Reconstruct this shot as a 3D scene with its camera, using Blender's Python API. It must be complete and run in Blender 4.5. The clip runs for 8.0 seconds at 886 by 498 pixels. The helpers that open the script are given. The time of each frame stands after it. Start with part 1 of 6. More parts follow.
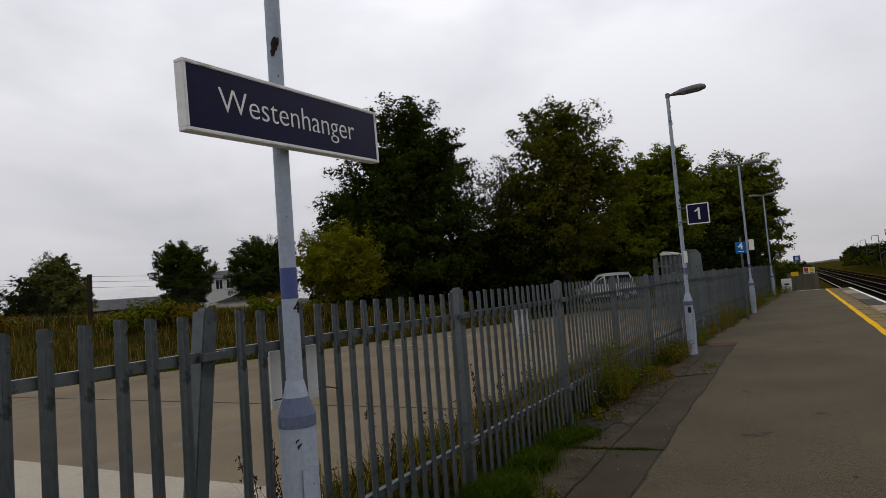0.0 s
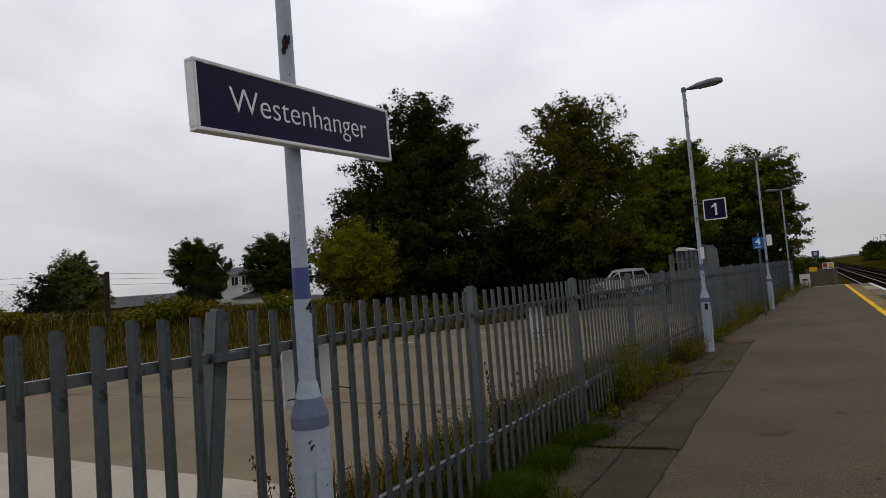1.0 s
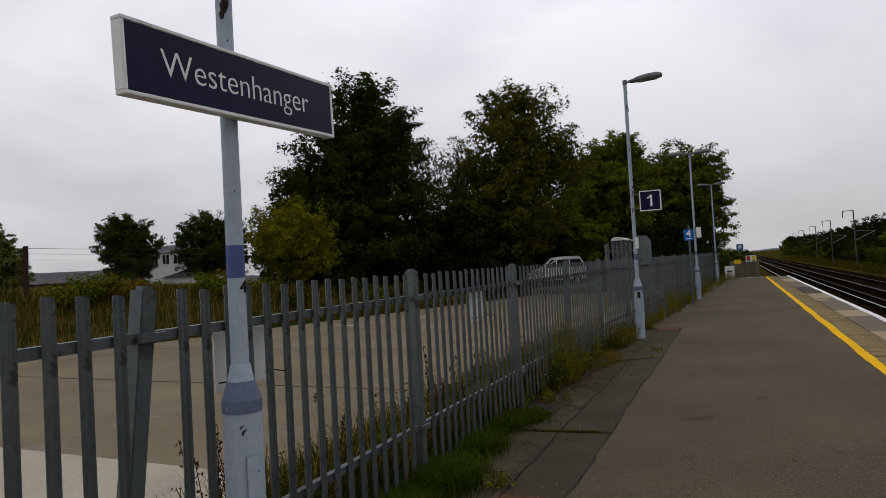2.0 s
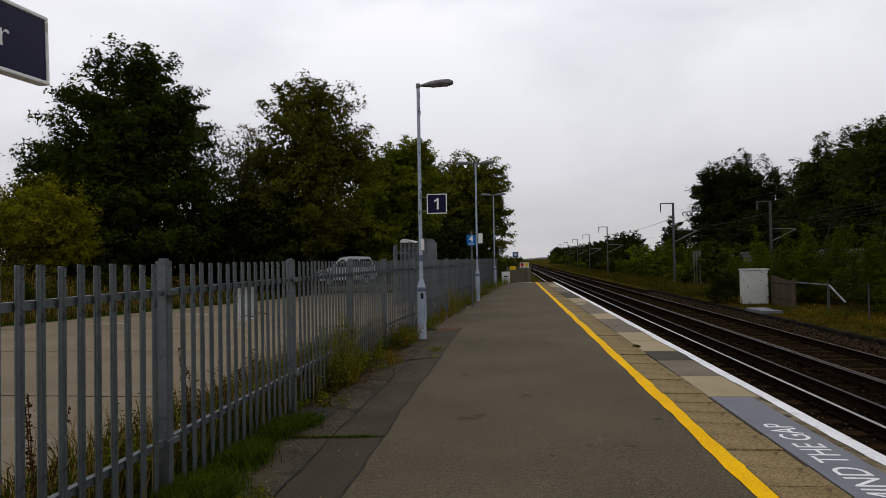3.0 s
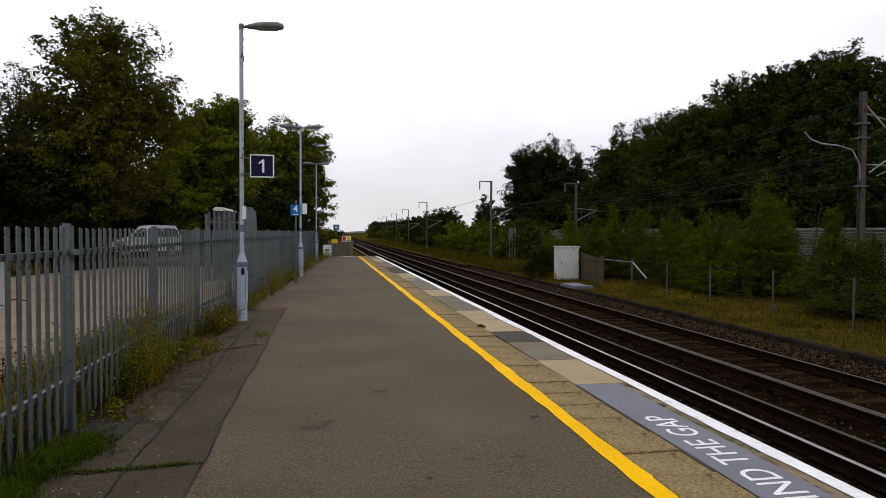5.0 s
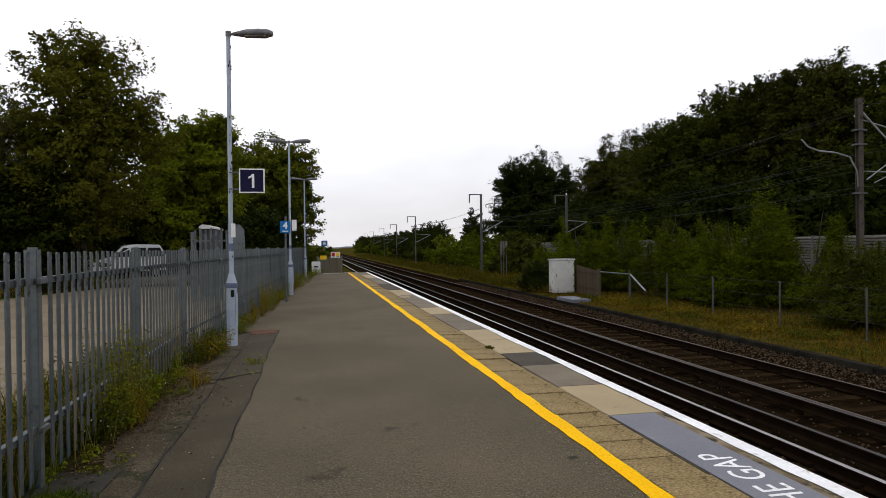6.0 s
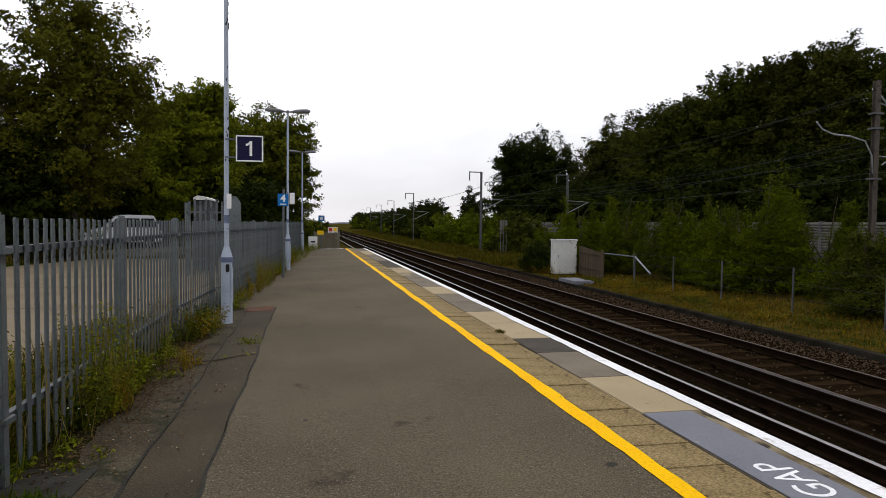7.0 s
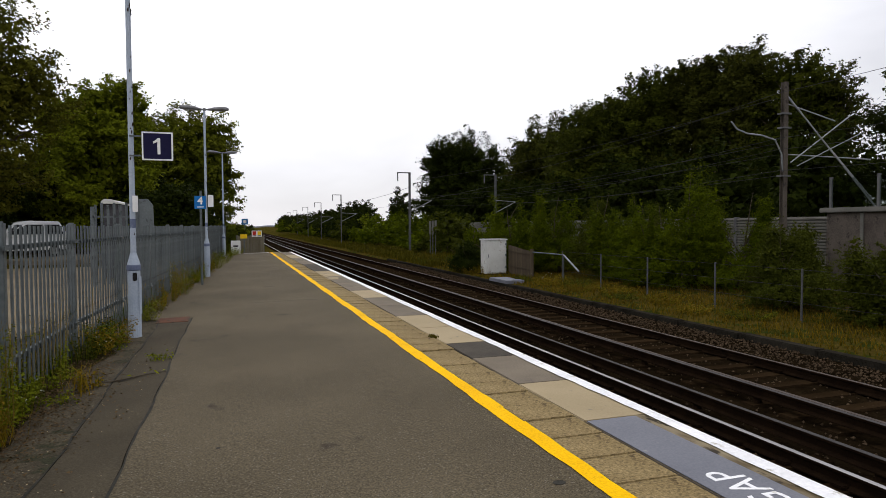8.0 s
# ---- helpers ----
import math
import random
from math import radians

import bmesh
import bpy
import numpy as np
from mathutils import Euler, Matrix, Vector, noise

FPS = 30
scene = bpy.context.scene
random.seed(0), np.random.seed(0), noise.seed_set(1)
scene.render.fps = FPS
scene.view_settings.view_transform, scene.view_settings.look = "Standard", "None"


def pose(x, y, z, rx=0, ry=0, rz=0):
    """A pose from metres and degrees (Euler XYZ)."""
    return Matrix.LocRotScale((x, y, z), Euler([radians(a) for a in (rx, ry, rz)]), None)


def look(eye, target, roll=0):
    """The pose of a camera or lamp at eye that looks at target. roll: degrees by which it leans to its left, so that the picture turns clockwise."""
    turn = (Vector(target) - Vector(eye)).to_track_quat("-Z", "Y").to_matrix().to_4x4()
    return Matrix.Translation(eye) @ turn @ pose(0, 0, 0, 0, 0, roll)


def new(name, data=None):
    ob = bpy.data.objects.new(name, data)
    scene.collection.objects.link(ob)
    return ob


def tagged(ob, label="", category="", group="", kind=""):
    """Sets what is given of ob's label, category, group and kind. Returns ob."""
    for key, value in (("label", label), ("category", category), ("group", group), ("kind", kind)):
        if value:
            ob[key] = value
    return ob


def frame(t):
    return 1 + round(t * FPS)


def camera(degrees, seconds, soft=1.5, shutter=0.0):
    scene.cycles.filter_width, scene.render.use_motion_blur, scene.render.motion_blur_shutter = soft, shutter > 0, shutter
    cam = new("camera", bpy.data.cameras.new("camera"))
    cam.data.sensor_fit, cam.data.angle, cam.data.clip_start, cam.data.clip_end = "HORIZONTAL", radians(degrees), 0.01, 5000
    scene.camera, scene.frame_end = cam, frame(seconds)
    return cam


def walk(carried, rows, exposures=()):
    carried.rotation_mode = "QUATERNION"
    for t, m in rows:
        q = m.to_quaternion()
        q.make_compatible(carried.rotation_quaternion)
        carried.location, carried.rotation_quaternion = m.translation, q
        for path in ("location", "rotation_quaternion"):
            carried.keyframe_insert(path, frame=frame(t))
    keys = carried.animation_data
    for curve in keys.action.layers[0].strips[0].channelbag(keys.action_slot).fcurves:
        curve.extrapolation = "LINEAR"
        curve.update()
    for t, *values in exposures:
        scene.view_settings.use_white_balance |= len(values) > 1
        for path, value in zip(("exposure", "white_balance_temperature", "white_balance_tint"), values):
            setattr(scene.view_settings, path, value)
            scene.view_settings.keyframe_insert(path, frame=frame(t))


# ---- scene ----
cam = camera(69.4, 8.0, soft=0.75)
PATH = [
    (0, (0.069, -0.918, 1.684), (-0.88, 0.838, 1.812), -4.4),
    (0.5, (0.062, -0.881, 1.709), (-0.914, 0.86, 1.835), -4.2),
    (1, (0.055, -0.882, 1.703), (-0.933, 0.853, 1.822), -4.5),
    (1.2, (0.059, -0.883, 1.704), (-0.933, 0.849, 1.822), -4.3),
    (2.3, (-0.002, -0.741, 1.68), (-0.698, 1.134, 1.701), -3.0),
    (2.5, (0.017, -0.653, 1.658), (-0.559, 1.262, 1.666), -2.9),
    (2.7, (0.037, -0.55, 1.643), (-0.355, 1.41, 1.698), -2.0),
    (3, (0.033, -0.428, 1.65), (-0.177, 1.561, 1.684), -1.0),
    (3.5, (-0.076, 0.015, 1.65), (0.044, 2.012, 1.644), -0.9),
    (4, (-0.187, 0.194, 1.646), (0.068, 2.178, 1.639), -0.5),
    (4.5, (-0.27, 0.586, 1.651), (0.008, 2.566, 1.618), -0.0),
    (4.7, (-0.287, 0.69, 1.636), (0.025, 2.665, 1.584), 0.4),
    (5.8, (-0.479, 1.43, 1.656), (-0.066, 3.387, 1.609), -0.7),
    (6, (-0.487, 1.573, 1.668), (-0.091, 3.534, 1.659), -0.7),
    (6.5, (-0.463, 1.853, 1.63), (-0.065, 3.813, 1.603), 0.4),
    (7, (-0.567, 2.25, 1.648), (-0.159, 4.206, 1.57), 0.6),
    (7.5, (-0.563, 2.455, 1.638), (-0.112, 4.401, 1.553), -0.7),
    (8, (-0.461, 2.697, 1.638), (0.16, 4.597, 1.564), -0.3),
]
walk(cam, [(t, look(eye, at, roll)) for t, eye, at, roll in PATH],
     exposures=[(0.0, -1.0), (1.2, -1.0), (2.5, -0.96), (3.0, -0.9), (3.5, -0.8), (4.0, -0.74), (4.5, -0.58), (6.0, -0.36), (8.0, -0.28)])

# ---- world and light ----
def build_world():
    w = bpy.data.worlds.new("overcast_sky")
    scene.world = w
    w.use_nodes = True
    nt = w.node_tree
    nt.nodes.clear()
    N, L = nt.nodes.new, nt.links.new
    out = N("ShaderNodeOutputWorld")
    bg = N("ShaderNodeBackground")
    sky = N("ShaderNodeTexSky")
    sky.sky_type = "NISHITA"
    sky.sun_disc = False
    sky.sun_elevation = radians(48)
    sky.sun_rotation = radians(35)
    tc = N("ShaderNodeTexCoord")
    mp = N("ShaderNodeMapping")
    mp.inputs["Scale"].default_value = (1.0, 1.0, 2.6)
    no = N("ShaderNodeTexNoise")
    no.inputs["Scale"].default_value = 1.7
    no.inputs["Detail"].default_value = 5
    no.inputs["Roughness"].default_value = 0.5
    no.inputs["Distortion"].default_value = 0.3
    ramp = N("ShaderNodeValToRGB")
    ramp.color_ramp.elements[0].position = 0.36
    ramp.color_ramp.elements[0].color = (0.78, 0.775, 0.82, 1)
    ramp.color_ramp.elements[1].position = 0.62
    ramp.color_ramp.elements[1].color = (1.10, 1.085, 1.14, 1)
    mix = N("ShaderNodeMix")
    mix.data_type = "RGBA"
    mix.blend_type = "ADD"
    mix.inputs["Factor"].default_value = 0.012
    L(tc.outputs["Generated"], mp.inputs["Vector"])
    L(mp.outputs["Vector"], no.inputs["Vector"])
    L(no.outputs["Fac"], ramp.inputs["Fac"])
    L(ramp.outputs["Color"], mix.inputs["A"])
    L(sky.outputs["Color"], mix.inputs["B"])
    # an overcast dome: dimmer towards the horizon, brighter overhead and where the sun stands behind the cloud
    sep = N("ShaderNodeSeparateXYZ")
    L(tc.outputs["Generated"], sep.inputs[0])
    up = N("ShaderNodeMapRange")
    up.interpolation_type = "SMOOTHSTEP"
    up.inputs["From Min"].default_value = -0.02
    up.inputs["From Max"].default_value = 0.55
    up.inputs["To Min"].default_value = 0.95
    up.inputs["To Max"].default_value = 1.65
    L(sep.outputs["Z"], up.inputs["Value"])
    dot = N("ShaderNodeVectorMath")
    dot.operation = "DOT_PRODUCT"
    dot.inputs[1].default_value = (-0.62, 0.72, 0.3)
    L(tc.outputs["Generated"], dot.inputs[0])
    side = N("ShaderNodeMapRange")
    side.inputs["From Min"].default_value = -0.4
    side.inputs["From Max"].default_value = 1.0
    side.inputs["To Min"].default_value = 0.86
    side.inputs["To Max"].default_value = 1.12
    L(dot.outputs["Value"], side.inputs["Value"])
    both = N("ShaderNodeMath")
    both.operation = "MULTIPLY"
    L(up.outputs["Result"], both.inputs[0])
    L(side.outputs["Result"], both.inputs[1])
    dome = N("ShaderNodeVectorMath")
    dome.operation = "SCALE"
    L(mix.outputs["Result"], dome.inputs[0])
    L(both.outputs[0], dome.inputs["Scale"])
    L(dome.outputs["Vector"], bg.inputs["Color"])
    bg.inputs["Strength"].default_value = 1.0
    L(bg.outputs["Background"], out.inputs["Surface"])
    sun = bpy.data.lights.new("sun", "SUN")
    sun.energy = 0.2
    sun.angle = radians(25)
    sun.color = (1.0, 0.97, 0.92)
    so = new("sun", sun)
    so.matrix_world = look((20, 30, 40), (0, 0, 0))


build_world()


# ---- materials ----
def mat(name, c1, c2, scale=3.0, fine=40.0, rough=0.8, bump=0.3, metal=0.0, c3=None, spots=0.0, island=0.0, obj_random=0.0,
        spec=0.1, depth=0.01, trans=0.0, stretch=(1, 1, 1), flecks=None, grain=None):
    """A surface with a coarse colour drift, a fine grain, optional stains of colour c3 and relief."""
    m = bpy.data.materials.new(name)
    m.use_nodes = True
    nt = m.node_tree
    N, L = nt.nodes.new, nt.links.new
    b = nt.nodes["Principled BSDF"]
    b.inputs["Roughness"].default_value = rough
    b.inputs["Metallic"].default_value = metal
    b.inputs["Specular IOR Level"].default_value = spec
    tc = N("ShaderNodeTexCoord")
    mp = N("ShaderNodeMapping")
    mp.inputs["Scale"].default_value = stretch
    L(tc.outputs["Object"], mp.inputs["Vector"])
    n1 = N("ShaderNodeTexNoise")
    n1.inputs["Scale"].default_value = scale
    n1.inputs["Detail"].default_value = 4
    n2 = N("ShaderNodeTexNoise")
    n2.inputs["Scale"].default_value = fine
    n2.inputs["Detail"].default_value = 3
    L(mp.outputs["Vector"], n1.inputs["Vector"])
    L(mp.outputs["Vector"], n2.inputs["Vector"])
    fac = N("ShaderNodeMath")
    fac.operation = "MULTIPLY_ADD"
    fac.inputs[1].default_value = 0.45
    L(n2.outputs["Fac"], fac.inputs[0])
    half = N("ShaderNodeMath")
    half.operation = "MULTIPLY"
    half.inputs[1].default_value = 0.55
    L(n1.outputs["Fac"], half.inputs[0])
    L(half.outputs[0], fac.inputs[2])
    mr = N("ShaderNodeMapRange")
    mr.inputs["From Min"].default_value = 0.36
    mr.inputs["From Max"].default_value = 0.64
    L(fac.outputs[0], mr.inputs["Value"])
    last = mr.outputs["Result"]
    if island or obj_random:
        r = N("ShaderNodeNewGeometry").outputs["Random Per Island"] if island else N("ShaderNodeObjectInfo").outputs["Random"]
        mm = N("ShaderNodeMix")
        mm.inputs["Factor"].default_value = island or obj_random
        L(last, mm.inputs["A"])
        L(r, mm.inputs["B"])
        last = mm.outputs["Result"]
    cm = N("ShaderNodeMix")
    cm.data_type = "RGBA"
    cm.inputs["A"].default_value = (*c1, 1)
    cm.inputs["B"].default_value = (*c2, 1)
    L(last, cm.inputs["Factor"])
    col = cm.outputs["Result"]
    if c3:
        n3 = N("ShaderNodeTexNoise")
        n3.inputs["Scale"].default_value = scale * 2.3
        n3.inputs["Detail"].default_value = 6
        n3.inputs["Roughness"].default_value = 0.65
        L(mp.outputs["Vector"], n3.inputs["Vector"])
        m3 = N("ShaderNodeMapRange")
        m3.inputs["From Min"].default_value = 0.66 - spots * 0.3
        m3.inputs["From Max"].default_value = 0.72 - spots * 0.3
        L(n3.outputs["Fac"], m3.inputs["Value"])
        c3m = N("ShaderNodeMix")
        c3m.data_type = "RGBA"
        c3m.inputs["B"].default_value = (*c3, 1)
        L(m3.outputs["Result"], c3m.inputs["Factor"])
        L(col, c3m.inputs["A"])
        col = c3m.outputs["Result"]
    if flecks:
        n4 = N("ShaderNodeTexNoise")
        n4.inputs["Scale"].default_value = flecks[0]
        n4.inputs["Detail"].default_value = 1
        L(mp.outputs["Vector"], n4.inputs["Vector"])
        m4 = N("ShaderNodeMapRange")
        m4.inputs["From Min"].default_value = flecks[1]
        m4.inputs["From Max"].default_value = flecks[1] + 0.06
        m4.inputs["To Max"].default_value = 0.8
        L(n4.outputs["Fac"], m4.inputs["Value"])
        c4m = N("ShaderNodeMix")
        c4m.data_type = "RGBA"
        c4m.inputs["B"].default_value = (*flecks[2], 1)
        L(m4.outputs["Result"], c4m.inputs["Factor"])
        L(col, c4m.inputs["A"])
        col = c4m.outputs["Result"]
    if grain:
        n5 = N("ShaderNodeTexNoise")
        n5.inputs["Scale"].default_value = grain[0]
        n5.inputs["Detail"].default_value = 2
        n5.inputs["Roughness"].default_value = 0.7
        L(mp.outputs["Vector"], n5.inputs["Vector"])
        m5 = N("ShaderNodeMapRange")
        m5.inputs["From Min"].default_value = 0.3
        m5.inputs["From Max"].default_value = 0.7
        m5.inputs["To Min"].default_value = 1.0 - grain[1]
        m5.inputs["To Max"].default_value = 1.0 + grain[1]
        L(n5.outputs["Fac"], m5.inputs["Value"])
        c5 = N("ShaderNodeVectorMath")
        c5.operation = "SCALE"
        L(col, c5.inputs[0])
        L(m5.outputs["Result"], c5.inputs["Scale"])
        col = c5.outputs["Vector"]
    L(col, b.inputs["Base Color"])
    if bump:
        bp = N("ShaderNodeBump")
        bp.inputs["Strength"].default_value = bump
        bp.inputs["Distance"].default_value = depth
        L(fac.outputs[0], bp.inputs["Height"])
        L(bp.outputs["Normal"], b.inputs["Normal"])
    if trans:
        tr = N("ShaderNodeBsdfTranslucent")
        L(col, tr.inputs["Color"])
        ms = N("ShaderNodeMixShader")
        ms.inputs["Fac"].default_value = trans
        L(b.outputs["BSDF"], ms.inputs[1])
        L(tr.outputs["BSDF"], ms.inputs[2])
        L(ms.outputs["Shader"], nt.nodes["Material Output"].inputs["Surface"])
    return m


def leaf_mat(name, c1, c2, c3=None, spots=0.0):
    return mat(name, c1, c2, scale=0.5, fine=3.0, rough=0.7, bump=0, island=0.55, trans=0.25, c3=c3, spots=spots, spec=0.02)


M = {}
M["asphalt"] = mat("asphalt", (0.061, 0.0492, 0.0295), (0.104, 0.0845, 0.052), 0.45, 70, 0.9, 0.8, depth=0.01, flecks=(62, 0.65, (0.16, 0.145, 0.115)), c3=(0.045, 0.036, 0.024), spots=0.12, grain=(75, 0.5))
M["asphalt_old"] = mat("old_asphalt", (0.036, 0.029, 0.018), (0.074, 0.061, 0.038), 1.6, 45, 0.92, 0.8, depth=0.012, flecks=(42, 0.71, (0.16, 0.145, 0.115)), c3=(0.028, 0.028, 0.014), spots=0.4, grain=(60, 0.5))
M["asphalt_patch"] = mat("patched_asphalt", (0.038, 0.031, 0.019), (0.062, 0.051, 0.032), 1.1, 60, 0.9, 0.8, depth=0.01, flecks=(80, 0.72, (0.10, 0.09, 0.07)), grain=(85, 0.4))
M["tar"] = mat("dark_joint", (0.018, 0.017, 0.014), (0.04, 0.038, 0.03), 5, 60, 0.9, 0.4)
M["slab"] = mat("buff_paving", (0.145, 0.103, 0.044), (0.25, 0.185, 0.086), 3.5, 26, 0.88, 0.9, depth=0.014, c3=(0.075, 0.052, 0.022), spots=0.25, obj_random=0.25, grain=(45, 0.5))
M["cope_pale"] = mat("pale_concrete", (0.27, 0.215, 0.125), (0.35, 0.28, 0.17), 1.5, 50, 0.85, 0.3, c3=(0.2, 0.17, 0.12), spots=0.15, obj_random=0.3)
M["cope_brown"] = mat("worn_concrete", (0.11, 0.09, 0.065), (0.18, 0.15, 0.11), 2, 50, 0.85, 0.4, c3=(0.12, 0.1, 0.08), spots=0.25, obj_random=0.3)
M["worn_edge"] = mat("flaking_edge_paint", (0.10, 0.075, 0.04), (0.26, 0.215, 0.14), 3, 14, 0.9, 0.9, c3=(0.035, 0.028, 0.018), spots=0.5, stretch=(1, 0.4, 1))
M["cope_dark"] = mat("dark_concrete_patch", (0.04, 0.034, 0.026), (0.07, 0.06, 0.046), 3, 60, 0.85, 0.4)
M["grey_paint"] = mat("grey_floor_paint", (0.118, 0.122, 0.142), (0.165, 0.17, 0.19), 1.4, 60, 0.6, 0.25, c3=(0.24, 0.23, 0.22), spots=0.05)
M["white_line"] = mat("white_line_paint", (0.62, 0.62, 0.62), (0.82, 0.82, 0.82), 2, 35, 0.55, 0.3, c3=(0.4, 0.37, 0.3), spots=0.15)
M["yellow_line"] = mat("yellow_line_paint", (0.72, 0.39, 0.0), (0.86, 0.49, 0.0), 1.5, 35, 0.7, 0.35, c3=(0.48, 0.27, 0.01), spots=0.14, spec=0.03, grain=(60, 0.15))
M["galv"] = mat("galvanised_steel", (0.075, 0.088, 0.092), (0.15, 0.168, 0.172), 2.5, 22, 0.5, 0.12, metal=0.55, c3=(0.055, 0.062, 0.06), spots=0.3, obj_random=0.35, spec=0.4)
M["pole_paint"] = mat("pale_blue_grey_paint", (0.30, 0.35, 0.42), (0.40, 0.45, 0.52), 2.5, 35, 0.5, 0.15, c3=(0.30, 0.33, 0.36), spots=0.1)
M["pole_blue"] = mat("violet_blue_band_paint", (0.075, 0.095, 0.24), (0.11, 0.13, 0.30), 4, 40, 0.5, 0.1)
M["pole_grey"] = mat("blue_grey_collar_paint", (0.10, 0.122, 0.19), (0.145, 0.17, 0.25), 4, 40, 0.5, 0.15, c3=(0.3, 0.34, 0.4), spots=0.1)
M["rust"] = mat("rusty_chip", (0.018, 0.013, 0.011), (0.055, 0.036, 0.026), 20, 90, 0.9, 0.5)
M["sign_navy"] = mat("navy_enamel", (0.006, 0.005, 0.030), (0.009, 0.008, 0.042), 2, 30, 0.3, 0.03, spec=0.12)
M["sign_white"] = mat("white_enamel", (0.72, 0.72, 0.70), (0.82, 0.82, 0.80), 2, 30, 0.35, 0.05, c3=(0.55, 0.53, 0.47), spots=0.1)
M["lamp_grey"] = mat("grey_lamp_casing", (0.11, 0.11, 0.115), (0.19, 0.19, 0.195), 4, 40, 0.45, 0.1, c3=(0.07, 0.07, 0.07), spots=0.2)
M["lamp_glass"] = mat("lamp_cover_plastic", (0.22, 0.21, 0.19), (0.30, 0.29, 0.27), 5, 30, 0.2, 0.03)
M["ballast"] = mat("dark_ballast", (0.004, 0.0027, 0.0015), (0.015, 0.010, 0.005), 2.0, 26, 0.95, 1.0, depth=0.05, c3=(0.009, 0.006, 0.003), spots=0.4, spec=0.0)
M["stone"] = mat("ballast_stone", (0.018, 0.012, 0.007), (0.095, 0.066, 0.041), 6, 50, 0.95, 0.3, island=0.6, spec=0.0)
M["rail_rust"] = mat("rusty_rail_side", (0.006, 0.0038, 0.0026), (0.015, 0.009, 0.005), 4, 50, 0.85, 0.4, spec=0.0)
M["rail_top"] = mat("worn_rail_head", (0.28, 0.27, 0.265), (0.38, 0.37, 0.36), 3, 50, 0.28, 0.05, metal=0.9)
M["rail_dull"] = mat("conductor_rail_top", (0.03, 0.027, 0.026), (0.055, 0.05, 0.048), 3, 50, 0.65, 0.2, metal=0.15)
M["rail_brown"] = mat("brown_rail_head", (0.035, 0.025, 0.02), (0.075, 0.056, 0.045), 3, 50, 0.55, 0.2, metal=0.2)
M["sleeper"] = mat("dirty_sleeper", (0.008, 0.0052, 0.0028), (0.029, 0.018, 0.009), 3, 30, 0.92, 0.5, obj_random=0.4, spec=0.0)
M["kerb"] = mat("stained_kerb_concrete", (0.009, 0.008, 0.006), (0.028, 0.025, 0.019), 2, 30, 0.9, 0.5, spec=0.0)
M["earth"] = mat("earth_and_grass", (0.034, 0.026, 0.005), (0.07, 0.05, 0.011), 0.8, 9, 0.95, 0.8, depth=0.05, c3=(0.022, 0.028, 0.005), spots=0.5, spec=0.0)
M["soil"] = mat("damp_soil_and_moss", (0.014, 0.011, 0.005), (0.042, 0.033, 0.016), 4, 30, 0.95, 0.9, depth=0.03, c3=(0.018, 0.022, 0.005), spots=0.4, spec=0.0)
M["field"] = mat("rough_pasture", (0.075, 0.075, 0.02), (0.15, 0.125, 0.04), 0.25, 5, 0.95, 0.6, depth=0.05, c3=(0.05, 0.06, 0.015), spots=0.4)
M["carpark"] = mat("worn_concrete_yard", (0.135, 0.108, 0.069), (0.205, 0.165, 0.108), 0.5, 30, 0.9, 0.3, c3=(0.18, 0.155, 0.12), spots=0.25)
M["concrete"] = mat("pale_yard_concrete", (0.32, 0.285, 0.22), (0.42, 0.38, 0.30), 0.8, 30, 0.88, 0.3, c3=(0.32, 0.28, 0.22), spots=0.2)
M["bark"] = mat("bark", (0.03, 0.024, 0.016), (0.09, 0.072, 0.05), 4, 25, 0.95, 0.9, depth=0.03, stretch=(1, 1, 0.25))
# dimmer light on the right-hand trees is put into this green
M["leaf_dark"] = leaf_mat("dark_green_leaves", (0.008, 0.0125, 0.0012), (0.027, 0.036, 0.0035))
M["leaf_mid"] = leaf_mat("green_leaves", (0.022, 0.029, 0.002), (0.064, 0.072, 0.007))
# maple, ash and oak on the left carry brighter light in their leaf colour
M["leaf_maple_lit"] = leaf_mat("lit_maple_leaves", (0.013, 0.022, 0.0015), (0.046, 0.061, 0.005))
M["leaf_ash_lit"] = leaf_mat("lit_olive_ash_leaves", (0.04, 0.043, 0.0028), (0.118, 0.114, 0.012))
M["leaf_oak_lit"] = leaf_mat("lit_oak_leaves", (0.048, 0.058, 0.0025), (0.132, 0.14, 0.011))
M["leaf_shrub"] = leaf_mat("deep_green_leaves", (0.016, 0.033, 0.0018), (0.058, 0.08, 0.006))
M["leaf_light"] = leaf_mat("light_green_leaves", (0.06, 0.078, 0.002), (0.165, 0.185, 0.01))
M["leaf_yellow"] = leaf_mat("golden_leaves", (0.085, 0.09, 0.003), (0.21, 0.195, 0.008))
M["leaf_grey"] = leaf_mat("grey_green_leaves", (0.05, 0.055, 0.02), (0.12, 0.12, 0.05))
M["leaf_willow"] = leaf_mat("olive_willow_leaves", (0.06, 0.068, 0.014), (0.16, 0.17, 0.04))
M["leaf_brown"] = leaf_mat("bronze_green_leaves", (0.02, 0.024, 0.0025), (0.064, 0.067, 0.009))
M["leaf_birch"] = leaf_mat("fresh_birch_leaves", (0.02, 0.035, 0.0008), (0.104, 0.124, 0.0025))
M["grass"] = leaf_mat("green_grass", (0.016, 0.031, 0.001), (0.062, 0.094, 0.004))
M["grass_dry"] = leaf_mat("dry_grass", (0.1, 0.07, 0.014), (0.3, 0.22, 0.06))
M["grass_mix"] = leaf_mat("tall_mixed_grass", (0.024, 0.026, 0.0015), (0.086, 0.07, 0.0065))
